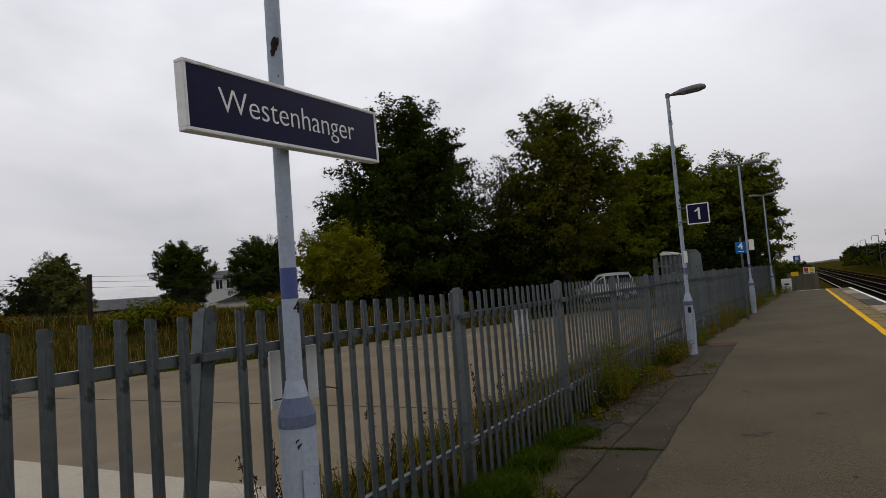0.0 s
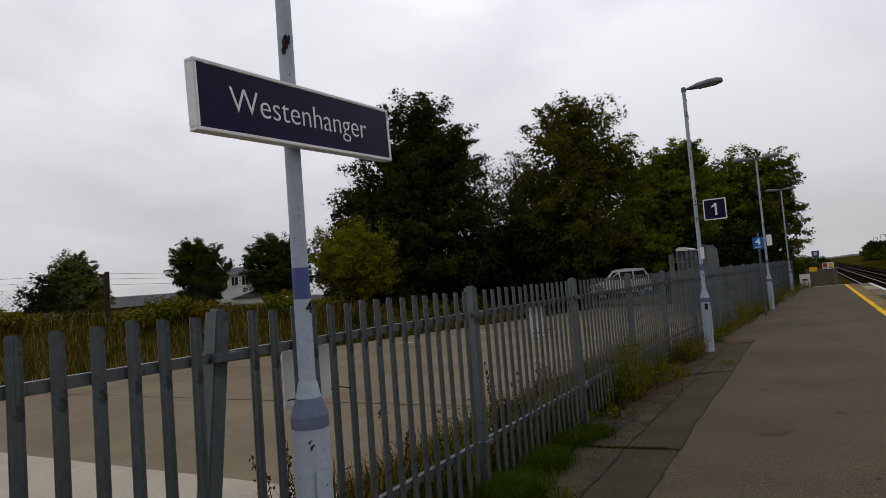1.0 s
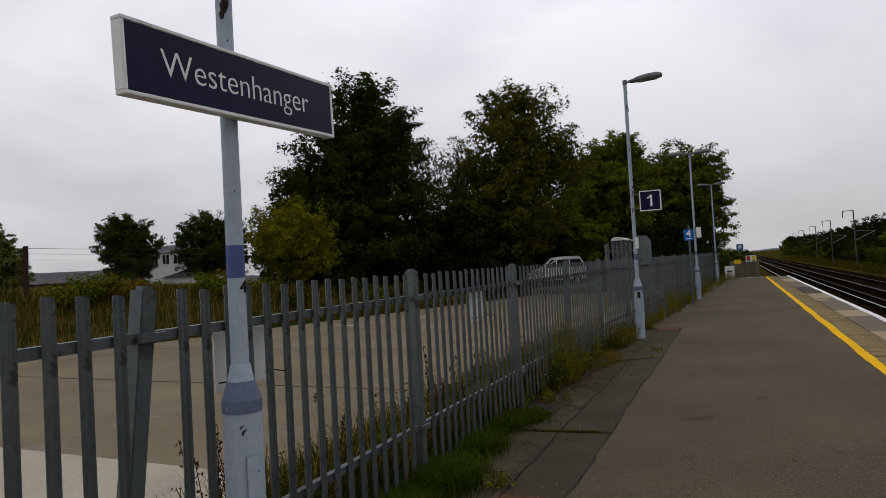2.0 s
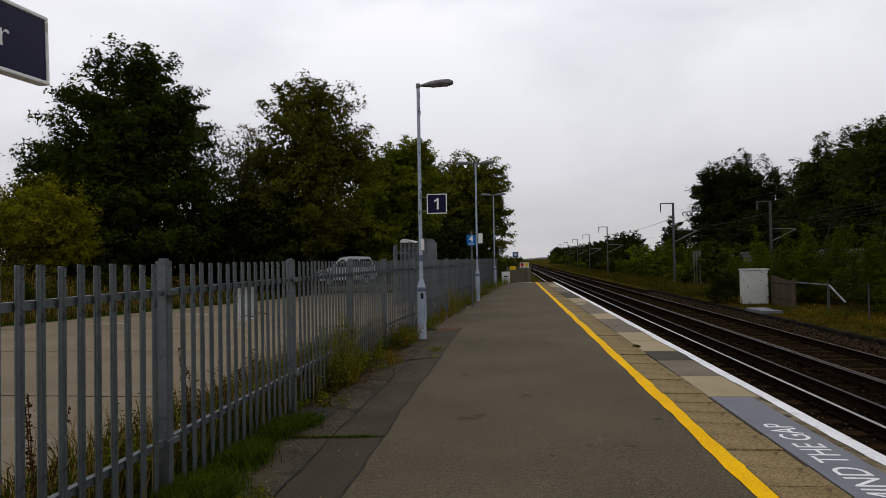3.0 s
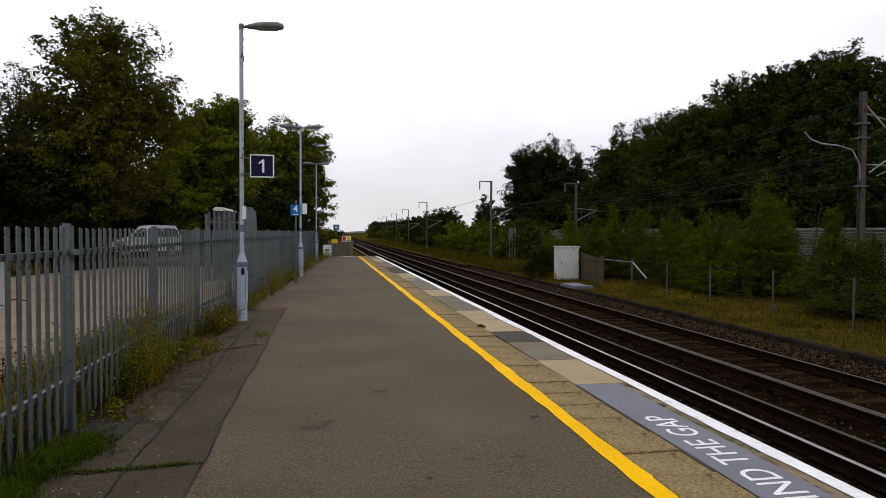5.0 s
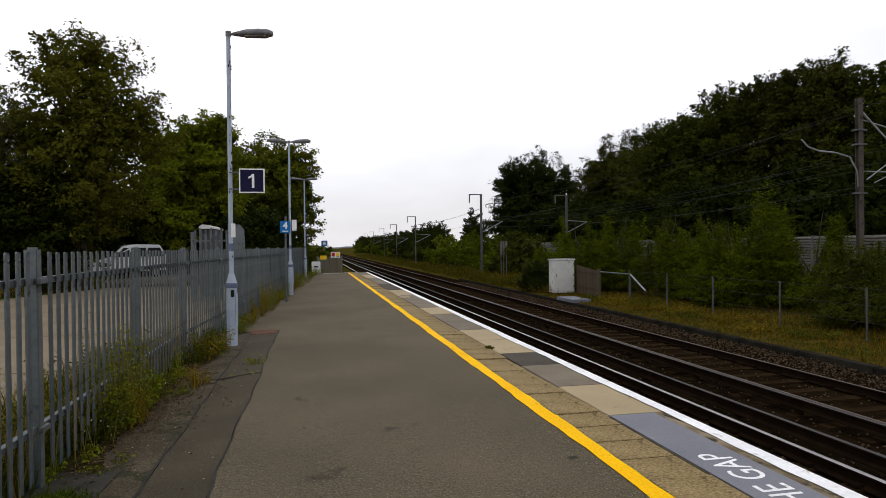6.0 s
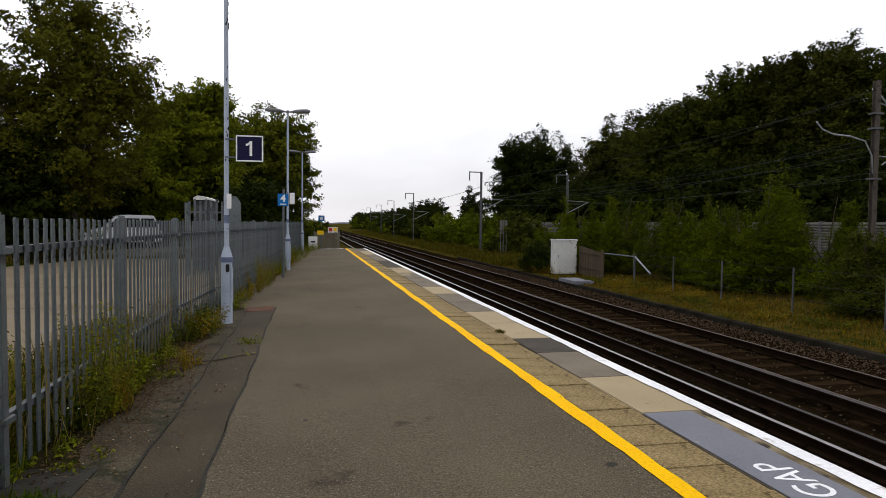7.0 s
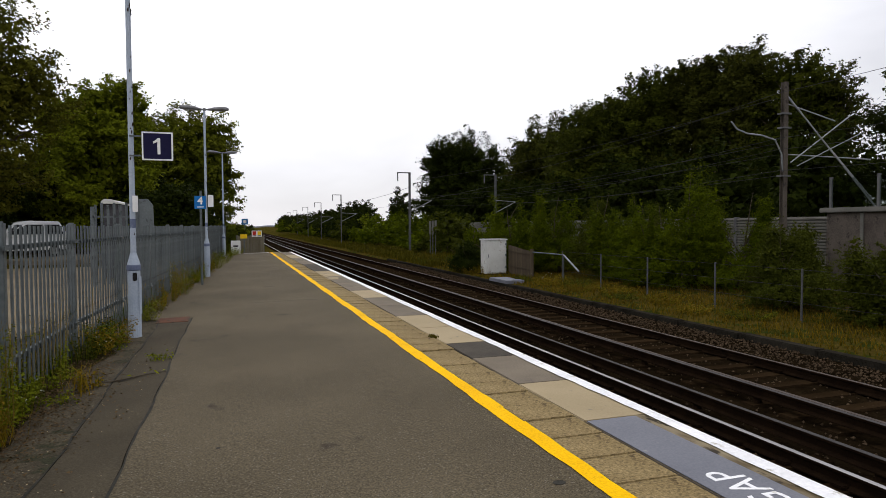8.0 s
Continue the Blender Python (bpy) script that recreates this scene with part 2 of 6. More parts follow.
M["verge_straw"] = leaf_mat("yellow_brown_grass", (0.062, 0.041, 0.0025), (0.165, 0.105, 0.008))
M["weed_green"] = leaf_mat("yellow_green_weeds", (0.05, 0.066, 0.003), (0.2, 0.2, 0.012))
M["weed_amber"] = leaf_mat("amber_green_weeds", (0.08, 0.058, 0.004), (0.24, 0.155, 0.012))
M["dock"] = leaf_mat("brown_seed_heads", (0.035, 0.018, 0.010), (0.09, 0.045, 0.022))
M["litter"] = leaf_mat("dry_leaf_litter", (0.03, 0.019, 0.008), (0.15, 0.1, 0.05))
M["bloom"] = leaf_mat("small_white_flowers", (0.5, 0.5, 0.45), (0.75, 0.75, 0.7))
M["cabinet"] = mat("off_white_cabinet_paint", (0.48, 0.48, 0.44), (0.60, 0.60, 0.56), 2, 25, 0.6, 0.15, c3=(0.28, 0.25, 0.19), spots=0.2)
M["wood"] = mat("weathered_timber", (0.045, 0.034, 0.022), (0.10, 0.077, 0.05), 3, 40, 0.9, 0.5, obj_random=0.4, stretch=(1, 1, 0.2))
M["wood_pale"] = mat("grey_brown_timber", (0.11, 0.095, 0.065), (0.19, 0.165, 0.12), 3, 40, 0.9, 0.4, obj_random=0.4, stretch=(1, 1, 0.2))
M["barrier"] = mat("grey_noise_panel", (0.09, 0.086, 0.074), (0.155, 0.148, 0.13), 1.5, 25, 0.6, 0.15, c3=(0.11, 0.12, 0.10), spots=0.2, obj_random=0.3)
M["mast"] = mat("weathered_mast_steel", (0.07, 0.07, 0.07), (0.13, 0.13, 0.13), 2, 25, 0.6, 0.15, metal=0.3, c3=(0.08, 0.08, 0.075), spots=0.2)
M["wire"] = mat("dark_wire", (0.02, 0.02, 0.02), (0.045, 0.045, 0.045), 3, 30, 0.6, 0)
M["wire_light"] = mat("bright_galvanised_tube", (0.20, 0.205, 0.21), (0.29, 0.295, 0.30), 3, 30, 0.45, 0.05, metal=0.4)
M["van_paint"] = mat("white_car_paint", (0.66, 0.67, 0.68), (0.74, 0.75, 0.76), 1, 20, 0.25, 0.02, spec=0.5)
M["glass"] = mat("dark_car_glass", (0.010, 0.012, 0.013), (0.018, 0.020, 0.022), 1, 10, 0.15, 0, spec=0.12)
def clear_glass(name, tint):
    m = bpy.data.materials.new(name)
    m.use_nodes = True
    b = m.node_tree.nodes["Principled BSDF"]
    b.inputs["Base Color"].default_value = (*tint, 1)
    b.inputs["Roughness"].default_value = 0.06
    b.inputs["IOR"].default_value = 1.2
    b.inputs["Transmission Weight"].default_value = 1.0
    return m


M["screen_glass"] = clear_glass("tinted_screen_glass", (0.55, 0.62, 0.6))
M["mast_brown"] = mat("weathered_brown_mast", (0.055, 0.045, 0.037), (0.105, 0.088, 0.072), 2, 25, 0.75, 0.25, c3=(0.04, 0.034, 0.028), spots=0.3)
M["rubber"] = mat("black_rubber", (0.012, 0.012, 0.012), (0.025, 0.025, 0.025), 4, 40, 0.85, 0.2)
M["silver"] = mat("alloy_wheel", (0.35, 0.35, 0.36), (0.45, 0.45, 0.46), 4, 40, 0.35, 0.05, metal=0.8)
M["red_lens"] = mat("red_lamp_lens", (0.25, 0.01, 0.01), (0.35, 0.02, 0.015), 4, 30, 0.2, 0)
M["clear_lens"] = mat("clear_headlamp", (0.4, 0.41, 0.42), (0.55, 0.56, 0.57), 4, 30, 0.1, 0)
M["blue_sign"] = mat("blue_enamel", (0.010, 0.12, 0.36), (0.014, 0.15, 0.42), 3, 30, 0.3, 0.03)
M["yellow_sign"] = mat("yellow_enamel", (0.75, 0.48, 0.01), (0.85, 0.56, 0.02), 3, 30, 0.4, 0.03)
M["red_sign"] = mat("red_enamel", (0.45, 0.03, 0.02), (0.55, 0.04, 0.03), 3, 30, 0.4, 0.03)
M["black"] = mat("black_paint", (0.01, 0.01, 0.01), (0.02, 0.02, 0.02), 3, 30, 0.6, 0.05)
M["render_white"] = mat("white_render_wall", (0.55, 0.55, 0.53), (0.68, 0.68, 0.66), 1.5, 20, 0.85, 0.2)
M["slate"] = mat("grey_roof_slate", (0.06, 0.06, 0.065), (0.11, 0.11, 0.115), 3, 20, 0.8, 0.3)
M["barn"] = mat("dark_grey_cladding", (0.04, 0.04, 0.045), (0.075, 0.075, 0.08), 1, 12, 0.8, 0.2)
M["brick_red"] = mat("rusty_red_cover", (0.080, 0.036, 0.021), (0.135, 0.058, 0.034), 5, 40, 0.9, 0.6, c3=(0.045, 0.04, 0.03), spots=0.45)
# haze of distance mixed into the woodland's base colour
M["far_haze"] = mat("hazed_distant_woodland", (0.17, 0.185, 0.195), (0.24, 0.255, 0.265), 0.02, 0.2, 1.0, 0)


# ---- building blocks ----
def link(name, me, material, parent=None, label="", m=None):
    ob = new(name, me)
    if material and not me.materials:
        me.materials.append(material)
    if parent:
        ob.parent = parent
    if m is not None:
        ob.matrix_basis = m
    if label:
        tagged(ob, label)
    return ob


def mesh_of(bm, name, smooth=False):
    me = bpy.data.meshes.new(name)
    bm.normal_update()
    bm.to_mesh(me)
    bm.free()
    if smooth:
        me.polygons.foreach_set("use_smooth", [True] * len(me.polygons))
    return me


def part(name, bm, material, parent=None, label="", m=None, smooth=False):
    return link(name, mesh_of(bm, name, smooth), material, parent, label, m)


def thing(name, m, label, category, group="", kind=""):
    ob = new(name)
    ob.matrix_basis = m
    return tagged(ob, label, category, group, kind)


def box(bm, x0, x1, y0, y1, z0, z1, bevel=0.0):
    r = bmesh.ops.create_cube(bm, size=1, matrix=Matrix.Translation(((x0 + x1) / 2, (y0 + y1) / 2, (z0 + z1) / 2)) @ Matrix.Diagonal((x1 - x0, y1 - y0, z1 - z0, 1)))
    if bevel:
        es = list({e for v in r["verts"] for e in v.link_edges})
        bmesh.ops.bevel(bm, geom=es, offset=bevel, segments=2, affect="EDGES", clamp_overlap=True)
    return bm


def boxed(*a, bevel=0.0):
    return box(bmesh.new(), *a, bevel=bevel)


def tube(bm, pts, radii, sides=8, caps=True):
    """A tapered tube through pts."""
    rings = []
    pts = [Vector(p) for p in pts]
    if not hasattr(radii, "__len__"):
        radii = [radii] * len(pts)
    for i, p in enumerate(pts):
        d = (pts[min(i + 1, len(pts) - 1)] - pts[max(i - 1, 0)]).normalized()
        a = d.orthogonal().normalized() if i == 0 else (a - d * a.dot(d)).normalized()
        b = d.cross(a)
        rings.append([bm.verts.new(p + (a * math.cos(2 * math.pi * k / sides) + b * math.sin(2 * math.pi * k / sides)) * radii[i]) for k in range(sides)])
    for r, s in zip(rings, rings[1:]):
        for k in range(sides):
            bm.faces.new((r[k], r[(k + 1) % sides], s[(k + 1) % sides], s[k]))
    if caps:
        bm.faces.new(rings[0][::-1])
        bm.faces.new(rings[-1])
    return bm


def tubed(pts, radii, sides=8):
    return tube(bmesh.new(), pts, radii, sides)


def prism(bm, profile, axis, a, b):
    """A profile (2D points) drawn along axis 'x', 'y' or 'z' from a to b."""
    def at(u, v, w):
        return {"x": (w, u, v), "y": (u, w, v), "z": (u, v, w)}[axis]
    lo = [bm.verts.new(at(u, v, a)) for u, v in profile]
    hi = [bm.verts.new(at(u, v, b)) for u, v in profile]
    n = len(profile)
    for k in range(n):
        bm.faces.new((lo[k], lo[(k + 1) % n], hi[(k + 1) % n], hi[k]))
    bm.faces.new(lo[::-1])
    bm.faces.new(hi)
    bmesh.ops.recalc_face_normals(bm, faces=bm.faces)
    return bm


def prismed(profile, axis, a, b):
    return prism(bmesh.new(), profile, axis, a, b)


def text_part(name, body, size, material, parent, m, label="", depth=0.002, align="CENTER", width=1.0, bold=0.0):
    """Raised lettering in the built-in font, as a mesh."""
    cu = bpy.data.curves.new(name, "FONT")
    cu.body, cu.size, cu.extrude, cu.align_x, cu.align_y, cu.offset = body, size, depth, align, "CENTER", bold
    tmp = bpy.data.objects.new(name + "_tmp", cu)
    scene.collection.objects.link(tmp)
    dg = bpy.context.evaluated_depsgraph_get()
    me = bpy.data.meshes.new_from_object(tmp.evaluated_get(dg))
    bpy.data.objects.remove(tmp)
    bpy.data.curves.remove(cu)
    me.transform(Matrix.Diagonal((width, 1, 1, 1)))
    me.materials.clear()
    return link(name, me, material, parent, label, m)


def sheet(name, quads, material, label="", category="", kind="structure"):
    me = bpy.data.meshes.new(name)
    vs, fs = [], []
    for q in quads:
        fs.append(tuple(range(len(vs), len(vs) + len(q))))
        vs += q
    me.from_pydata(vs, [], fs)
    return tagged(link(name, me, material), label, category, "", kind)


RNG = np.random.default_rng(7)


def unit(n, rng):
    v = rng.normal(size=(n, 3))
    return v / np.linalg.norm(v, axis=1, keepdims=True)


def leaf_mesh(name, p, nrm, size, rng, slim=0.62):
    """Many small folded leaves, one diamond each, at the points p."""
    n = len(p)
    t = np.cross(nrm, unit(n, rng))
    t /= np.linalg.norm(t, axis=1, keepdims=True) + 1e-9
    b = np.cross(nrm, t)
    s = (size * rng.uniform(0.65, 1.35, n))[:, None]
    fold = nrm * s * 0.18
    v = np.empty((n, 4, 3))
    v[:, 0] = p - t * s * 0.5
    v[:, 1] = p + b * s * slim * 0.5 + fold
    v[:, 2] = p + t * s * 0.5
    v[:, 3] = p - b * s * slim * 0.5 + fold
    return quads_mesh(name, v.reshape(-1, 3), n)


def quads_mesh(name, v, n):
    me = bpy.data.meshes.new(name)
    me.vertices.add(4 * n)
    me.vertices.foreach_set("co", v.astype(np.float32).ravel())
    me.loops.add(4 * n)
    me.loops.foreach_set("vertex_index", np.arange(4 * n, dtype=np.int32))
    me.polygons.add(n)
    me.polygons.foreach_set("loop_start", np.arange(0, 4 * n, 4, dtype=np.int32))
    me.update(calc_edges=True)
    return me


def blades_mesh(name, p, height, lean, width, rng):
    """Grass blades: each a narrow bent strip of two quads."""
    n = len(p)
    a = rng.uniform(0, 2 * np.pi, n)
    d = np.stack([np.cos(a), np.sin(a), np.zeros(n)], 1)
    side = np.stack([-np.sin(a), np.cos(a), np.zeros(n)], 1)
    h = (height * rng.uniform(0.45, 1.15, n))[:, None]
    w = (width * rng.uniform(0.7, 1.3, n))[:, None]
    le = (lean * rng.uniform(0.2, 1.2, n))[:, None]
    up = np.array([[0, 0, 1.0]])
    mid = p + up * h * 0.6 + d * h * le * 0.35
    tip = p + up * h * (1 - 0.25 * le) + d * h * le
    v = np.empty((n, 2, 4, 3))
    v[:, 0, 0], v[:, 0, 1], v[:, 0, 2], v[:, 0, 3] = p - side * w, p + side * w, mid + side * w * 0.8, mid - side * w * 0.8
    v[:, 1, 0], v[:, 1, 1], v[:, 1, 2], v[:, 1, 3] = mid - side * w * 0.8, mid + side * w * 0.8, tip + side * w * 0.15, tip - side * w * 0.15
    return quads_mesh(name, v.reshape(-1, 3), 2 * n)


def crown_points(blobs, lumps, per, lump_r, rng, fill=0.35):
    """Points, outward normals and relative sizes of leaves: feathery sprays over the ellipsoids (centre, radii) and a dense heart within."""
    vol = np.array([b[1][0] * b[1][1] * b[1][2] for b in blobs]) ** 0.7
    ps, ns, ss, centres = [], [], [], []
    for k in rng.choice(len(blobs), lumps, p=vol / vol.sum()):
        c, r = np.array(blobs[k][0]), np.array(blobs[k][1])
        u = unit(1, rng)[0]
        rad = rng.uniform(0.84, 1.05) if rng.random() > fill else rng.uniform(0.35, 0.85)
        lc = c + r * u * rad
        lr = lump_r * rng.uniform(0.5, 1.35)
        way = u + np.array([0, 0, 0.35]) + rng.normal(size=3) * 0.45
        way /= np.linalg.norm(way)
        along = rng.uniform(-0.9, 1.0, (per, 1))
        off = rng.normal(size=(per, 3)) * np.array([1, 1, 0.6]) * lr * (0.46 - 0.28 * np.abs(along))
        q = lc + way * along * lr + off
        nn = u * 0.5 + np.array([0, 0, 0.6]) + rng.normal(size=(per, 3)) * 0.55
        ps.append(q)
        ns.append(nn)
        ss.append(np.ones(per))
        centres.append(lc)
    heart = int(lumps * per * 0.10)
    ks = rng.choice(len(blobs), heart, p=vol / vol.sum())
    c = np.array([blobs[k][0] for k in ks])
    r = np.array([blobs[k][1] for k in ks])
    ps.append(c + r * unit(heart, rng) * 0.78 * rng.random((heart, 1)) ** 0.5)
    ns.append(unit(heart, rng))
    ss.append(np.full(heart, 1.9))
    n = np.concatenate(ns)
    return np.concatenate(ps), n / np.linalg.norm(n, axis=1, keepdims=True), np.concatenate(ss), centres


def small_leaves(name, p, nrm, size, rng, slim=0.8):
    """Many small pointed leaves of one triangle each."""
    n = len(p)
    t = np.cross(nrm, unit(n, rng))
    t /= np.linalg.norm(t, axis=1, keepdims=True) + 1e-9
    b = np.cross(nrm, t)
    s = (size * rng.uniform(0.65, 1.35, n))[:, None]
    v = np.stack([p - t * s * 0.4 - b * s * slim * 0.5, p - t * s * 0.3 + b * s * slim * 0.5, p + t * s * 0.6], 1)
    me = bpy.data.meshes.new(name)
    me.vertices.add(3 * n)
    me.vertices.foreach_set("co", v.astype(np.float32).ravel())
    me.loops.add(3 * n)
    me.loops.foreach_set("vertex_index", np.arange(3 * n, dtype=np.int32))
    me.polygons.add(n)
    me.polygons.foreach_set("loop_start", np.arange(0, 3 * n, 3, dtype=np.int32))
    me.update(calc_edges=True)
    return me


def tree(name, x, y, z0, blobs, leaf, label, seed, lumps=220, per=90, lump_r=0.8, size=0.28, trunk_r=0.25, limbs=26, group="", category="tree",
         fill=0.35, fork=0.25, swell=1.1):
    """A tree at x, y: tapered trunk, limbs that reach into the crown, and clumps of leaves. Blobs are relative to its foot."""
    rng = np.random.default_rng(seed)
    t = thing(name, pose(x, y, z0), label, category, group)
    blobs = [(c, (r[0] * swell, r[1] * swell, r[2] * swell)) for c, r in blobs]
    if size > 0.12:
        size, per = size * 0.68, int(per * 1.9)
    p, n, rel, cs = crown_points(blobs, lumps, per, lump_r, rng, fill)
    keep = p[:, 2] > 0.05
    link("crown", small_leaves("crown", p[keep], n[keep], size * rel[keep], rng), leaf, t)
    top = max(b[0][2] + b[1][2] * 0.55 for b in blobs)
    tc = np.mean([b[0] for b in blobs], axis=0)
    axis = [Vector((tc[0] * f * f + 0.12 * math.sin(seed + 5 * f), tc[1] * f * f + 0.12 * math.cos(seed * 2 + 4 * f), top * f)) for f in (0, 0.12, 0.3, 0.5, 0.7, 0.86, 1)]
    part("trunk", tubed(axis, [trunk_r * k for k in (1.25, 1, 0.85, 0.65, 0.42, 0.24, 0.1)], 9), M["bark"], t, smooth=True)
    bm = bmesh.new()
    for i in rng.choice(len(cs), min(limbs, len(cs)), replace=False):
        e = Vector(cs[i])
        f = min(0.95, max(fork, (e.z / top) * rng.uniform(0.45, 0.75)))
        k = f * 6
        a = axis[int(k)].lerp(axis[min(6, int(k) + 1)], k - int(k))
        mid = a.lerp(e, 0.5) + Vector((0, 0, 0.12 * (e - a).length))
        r = trunk_r * 0.34 * (1.1 - f)
        tube(bm, [a, mid, e], [r + 0.015, r * 0.6 + 0.01, 0.008], 5)
    tagged(part("branchwork", bm, M["bark"], t), kind="stuff")
    return t


# ---- ground ----
def smooth_step(a, b, v):
    f = min(1.0, max(0.0, (v - a) / (b - a)))
    return f * f * (3 - 2 * f)


def yard_edge(y):
    """Where the yard's paving ends and the grass bank begins."""
    return min(-6.5, max(-23.0, -17.8 + 0.296 * (y - 7.65)))


RAIL_Z = -0.755


def fall(x):
    """The platform's crossfall, away from the track."""
    return -0.0185 * (2.3 - min(2.3, max(-2.7, x)))


FENCE = [(-2.48, -6.93), (-2.48, 12.32), (-1.75, 26.0), (-1.2, 40.0), (-0.9, 46.0)]


def fence_x(y):
    for (xa, ya), (xb, yb) in zip(FENCE, FENCE[1:]):
        if y <= yb:
            return xa + (xb - xa) * (y - ya) / (yb - ya)
    return FENCE[-1][0]


def ground_z(x, y):
    if x < -2.6:
        e = yard_edge(y)
        rise = 1.5 - 0.9 * smooth_step(16, 30, y)
        far = 1.1 * smooth_step(5, 32, e - x) - 1.2 * smooth_step(40, 160, e - x)
        return -0.115 + rise * smooth_step(0.3, 4.2, e - x) + far
    if x < 3.4:
        return -0.85 if y < 44.5 else -0.85 + 0.7 * (1 - smooth_step(45, 62, y))
    if x < 10.2:
        return -0.94 + 0.035 * smooth_step(8.8, 9.4, x)
    return -0.78 + 0.06 * smooth_step(10.3, 12.5, x) + 0.35 * smooth_step(14, 18, x) + 0.9 * smooth_step(26, 40, x)


def build_ground():
    xs = [-1500, -600, -250, -120, -80, -60, -50] + list(np.arange(-42, -2.6, 1.2)) + [-2.62, -2.58, -1.0, 1.0, 3.35, 3.45, 5, 7, 9, 10.15, 10.25] + list(np.arange(11.5, 42, 1.8)) + [50, 70, 120, 250, 600, 1500]
    ys = [-900, -300, -100, -50, -30] + list(np.arange(-20, 66, 1.5)) + [72, 80, 95, 120, 160, 220, 320, 500, 900, 1800]
    vs = [(x, y, ground_z(x, y)) for y in ys for x in xs]
    nx = len(xs)
    fs, mi = [], []
    for j in range(len(ys) - 1):
        for i in range(nx - 1):
            fs.append((j * nx + i, j * nx + i + 1, (j + 1) * nx + i + 1, (j + 1) * nx + i))
            cx = (xs[i] + xs[i + 1]) / 2
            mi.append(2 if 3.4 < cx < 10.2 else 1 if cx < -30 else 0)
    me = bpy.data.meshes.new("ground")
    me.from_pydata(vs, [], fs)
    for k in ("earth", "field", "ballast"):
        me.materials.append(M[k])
    me.polygons.foreach_set("material_index", mi)
    me.polygons.foreach_set("use_smooth", [True] * len(fs))
    tagged(new("ground", me), "rough grass and earth with a bed of dark ballast", "ground", "", "structure")


def yard():
    """The paved yard behind the fence."""
    ys = list(np.arange(-20, 34.1, 2.0))
    quads, pale = [], []
    for a, b in zip(ys, ys[1:]):
        split = min(b, max(a, 3.8))
        for lo, hi, to in ((a, split, pale), (split, b, quads)):
            if hi - lo > 0.01:
                to.append([(-2.75, lo, -0.1), (-2.75, hi, -0.1), (yard_edge(hi), hi, -0.1), (yard_edge(lo), lo, -0.1)][::-1])
    sheet("yard_paving", quads, M["carpark"], "worn buff concrete yard behind the fence", "paving")
    sheet("yard_concrete", [[(x, y, z + 0.004) for x, y, z in q] for q in pale], M["concrete"], "paler concrete slab in the yard", "paving")
    for y in (7.6, 11.8, 16.1, 20.4):
        sheet("yard_joint", [[(-2.75, y, -0.094), (-2.75, y + 0.03, -0.094), (yard_edge(y) + 0.3, y + 0.18, -0.094), (yard_edge(y) + 0.3, y + 0.15, -0.094)][::-1]], M["tar"], "dark joint between yard slabs", "paving")
    for y in (17.5, 20.5):
        x = yard_edge(y)
        sheet("bay_line", [[(x + 2.4, y, -0.088), (x + 3.6, y + 0.1, -0.088), (x + 3.6, y + 0.17, -0.088), (x + 2.4, y + 0.07, -0.088)]], M["white_line"], "worn white parking bay line", "road marking")


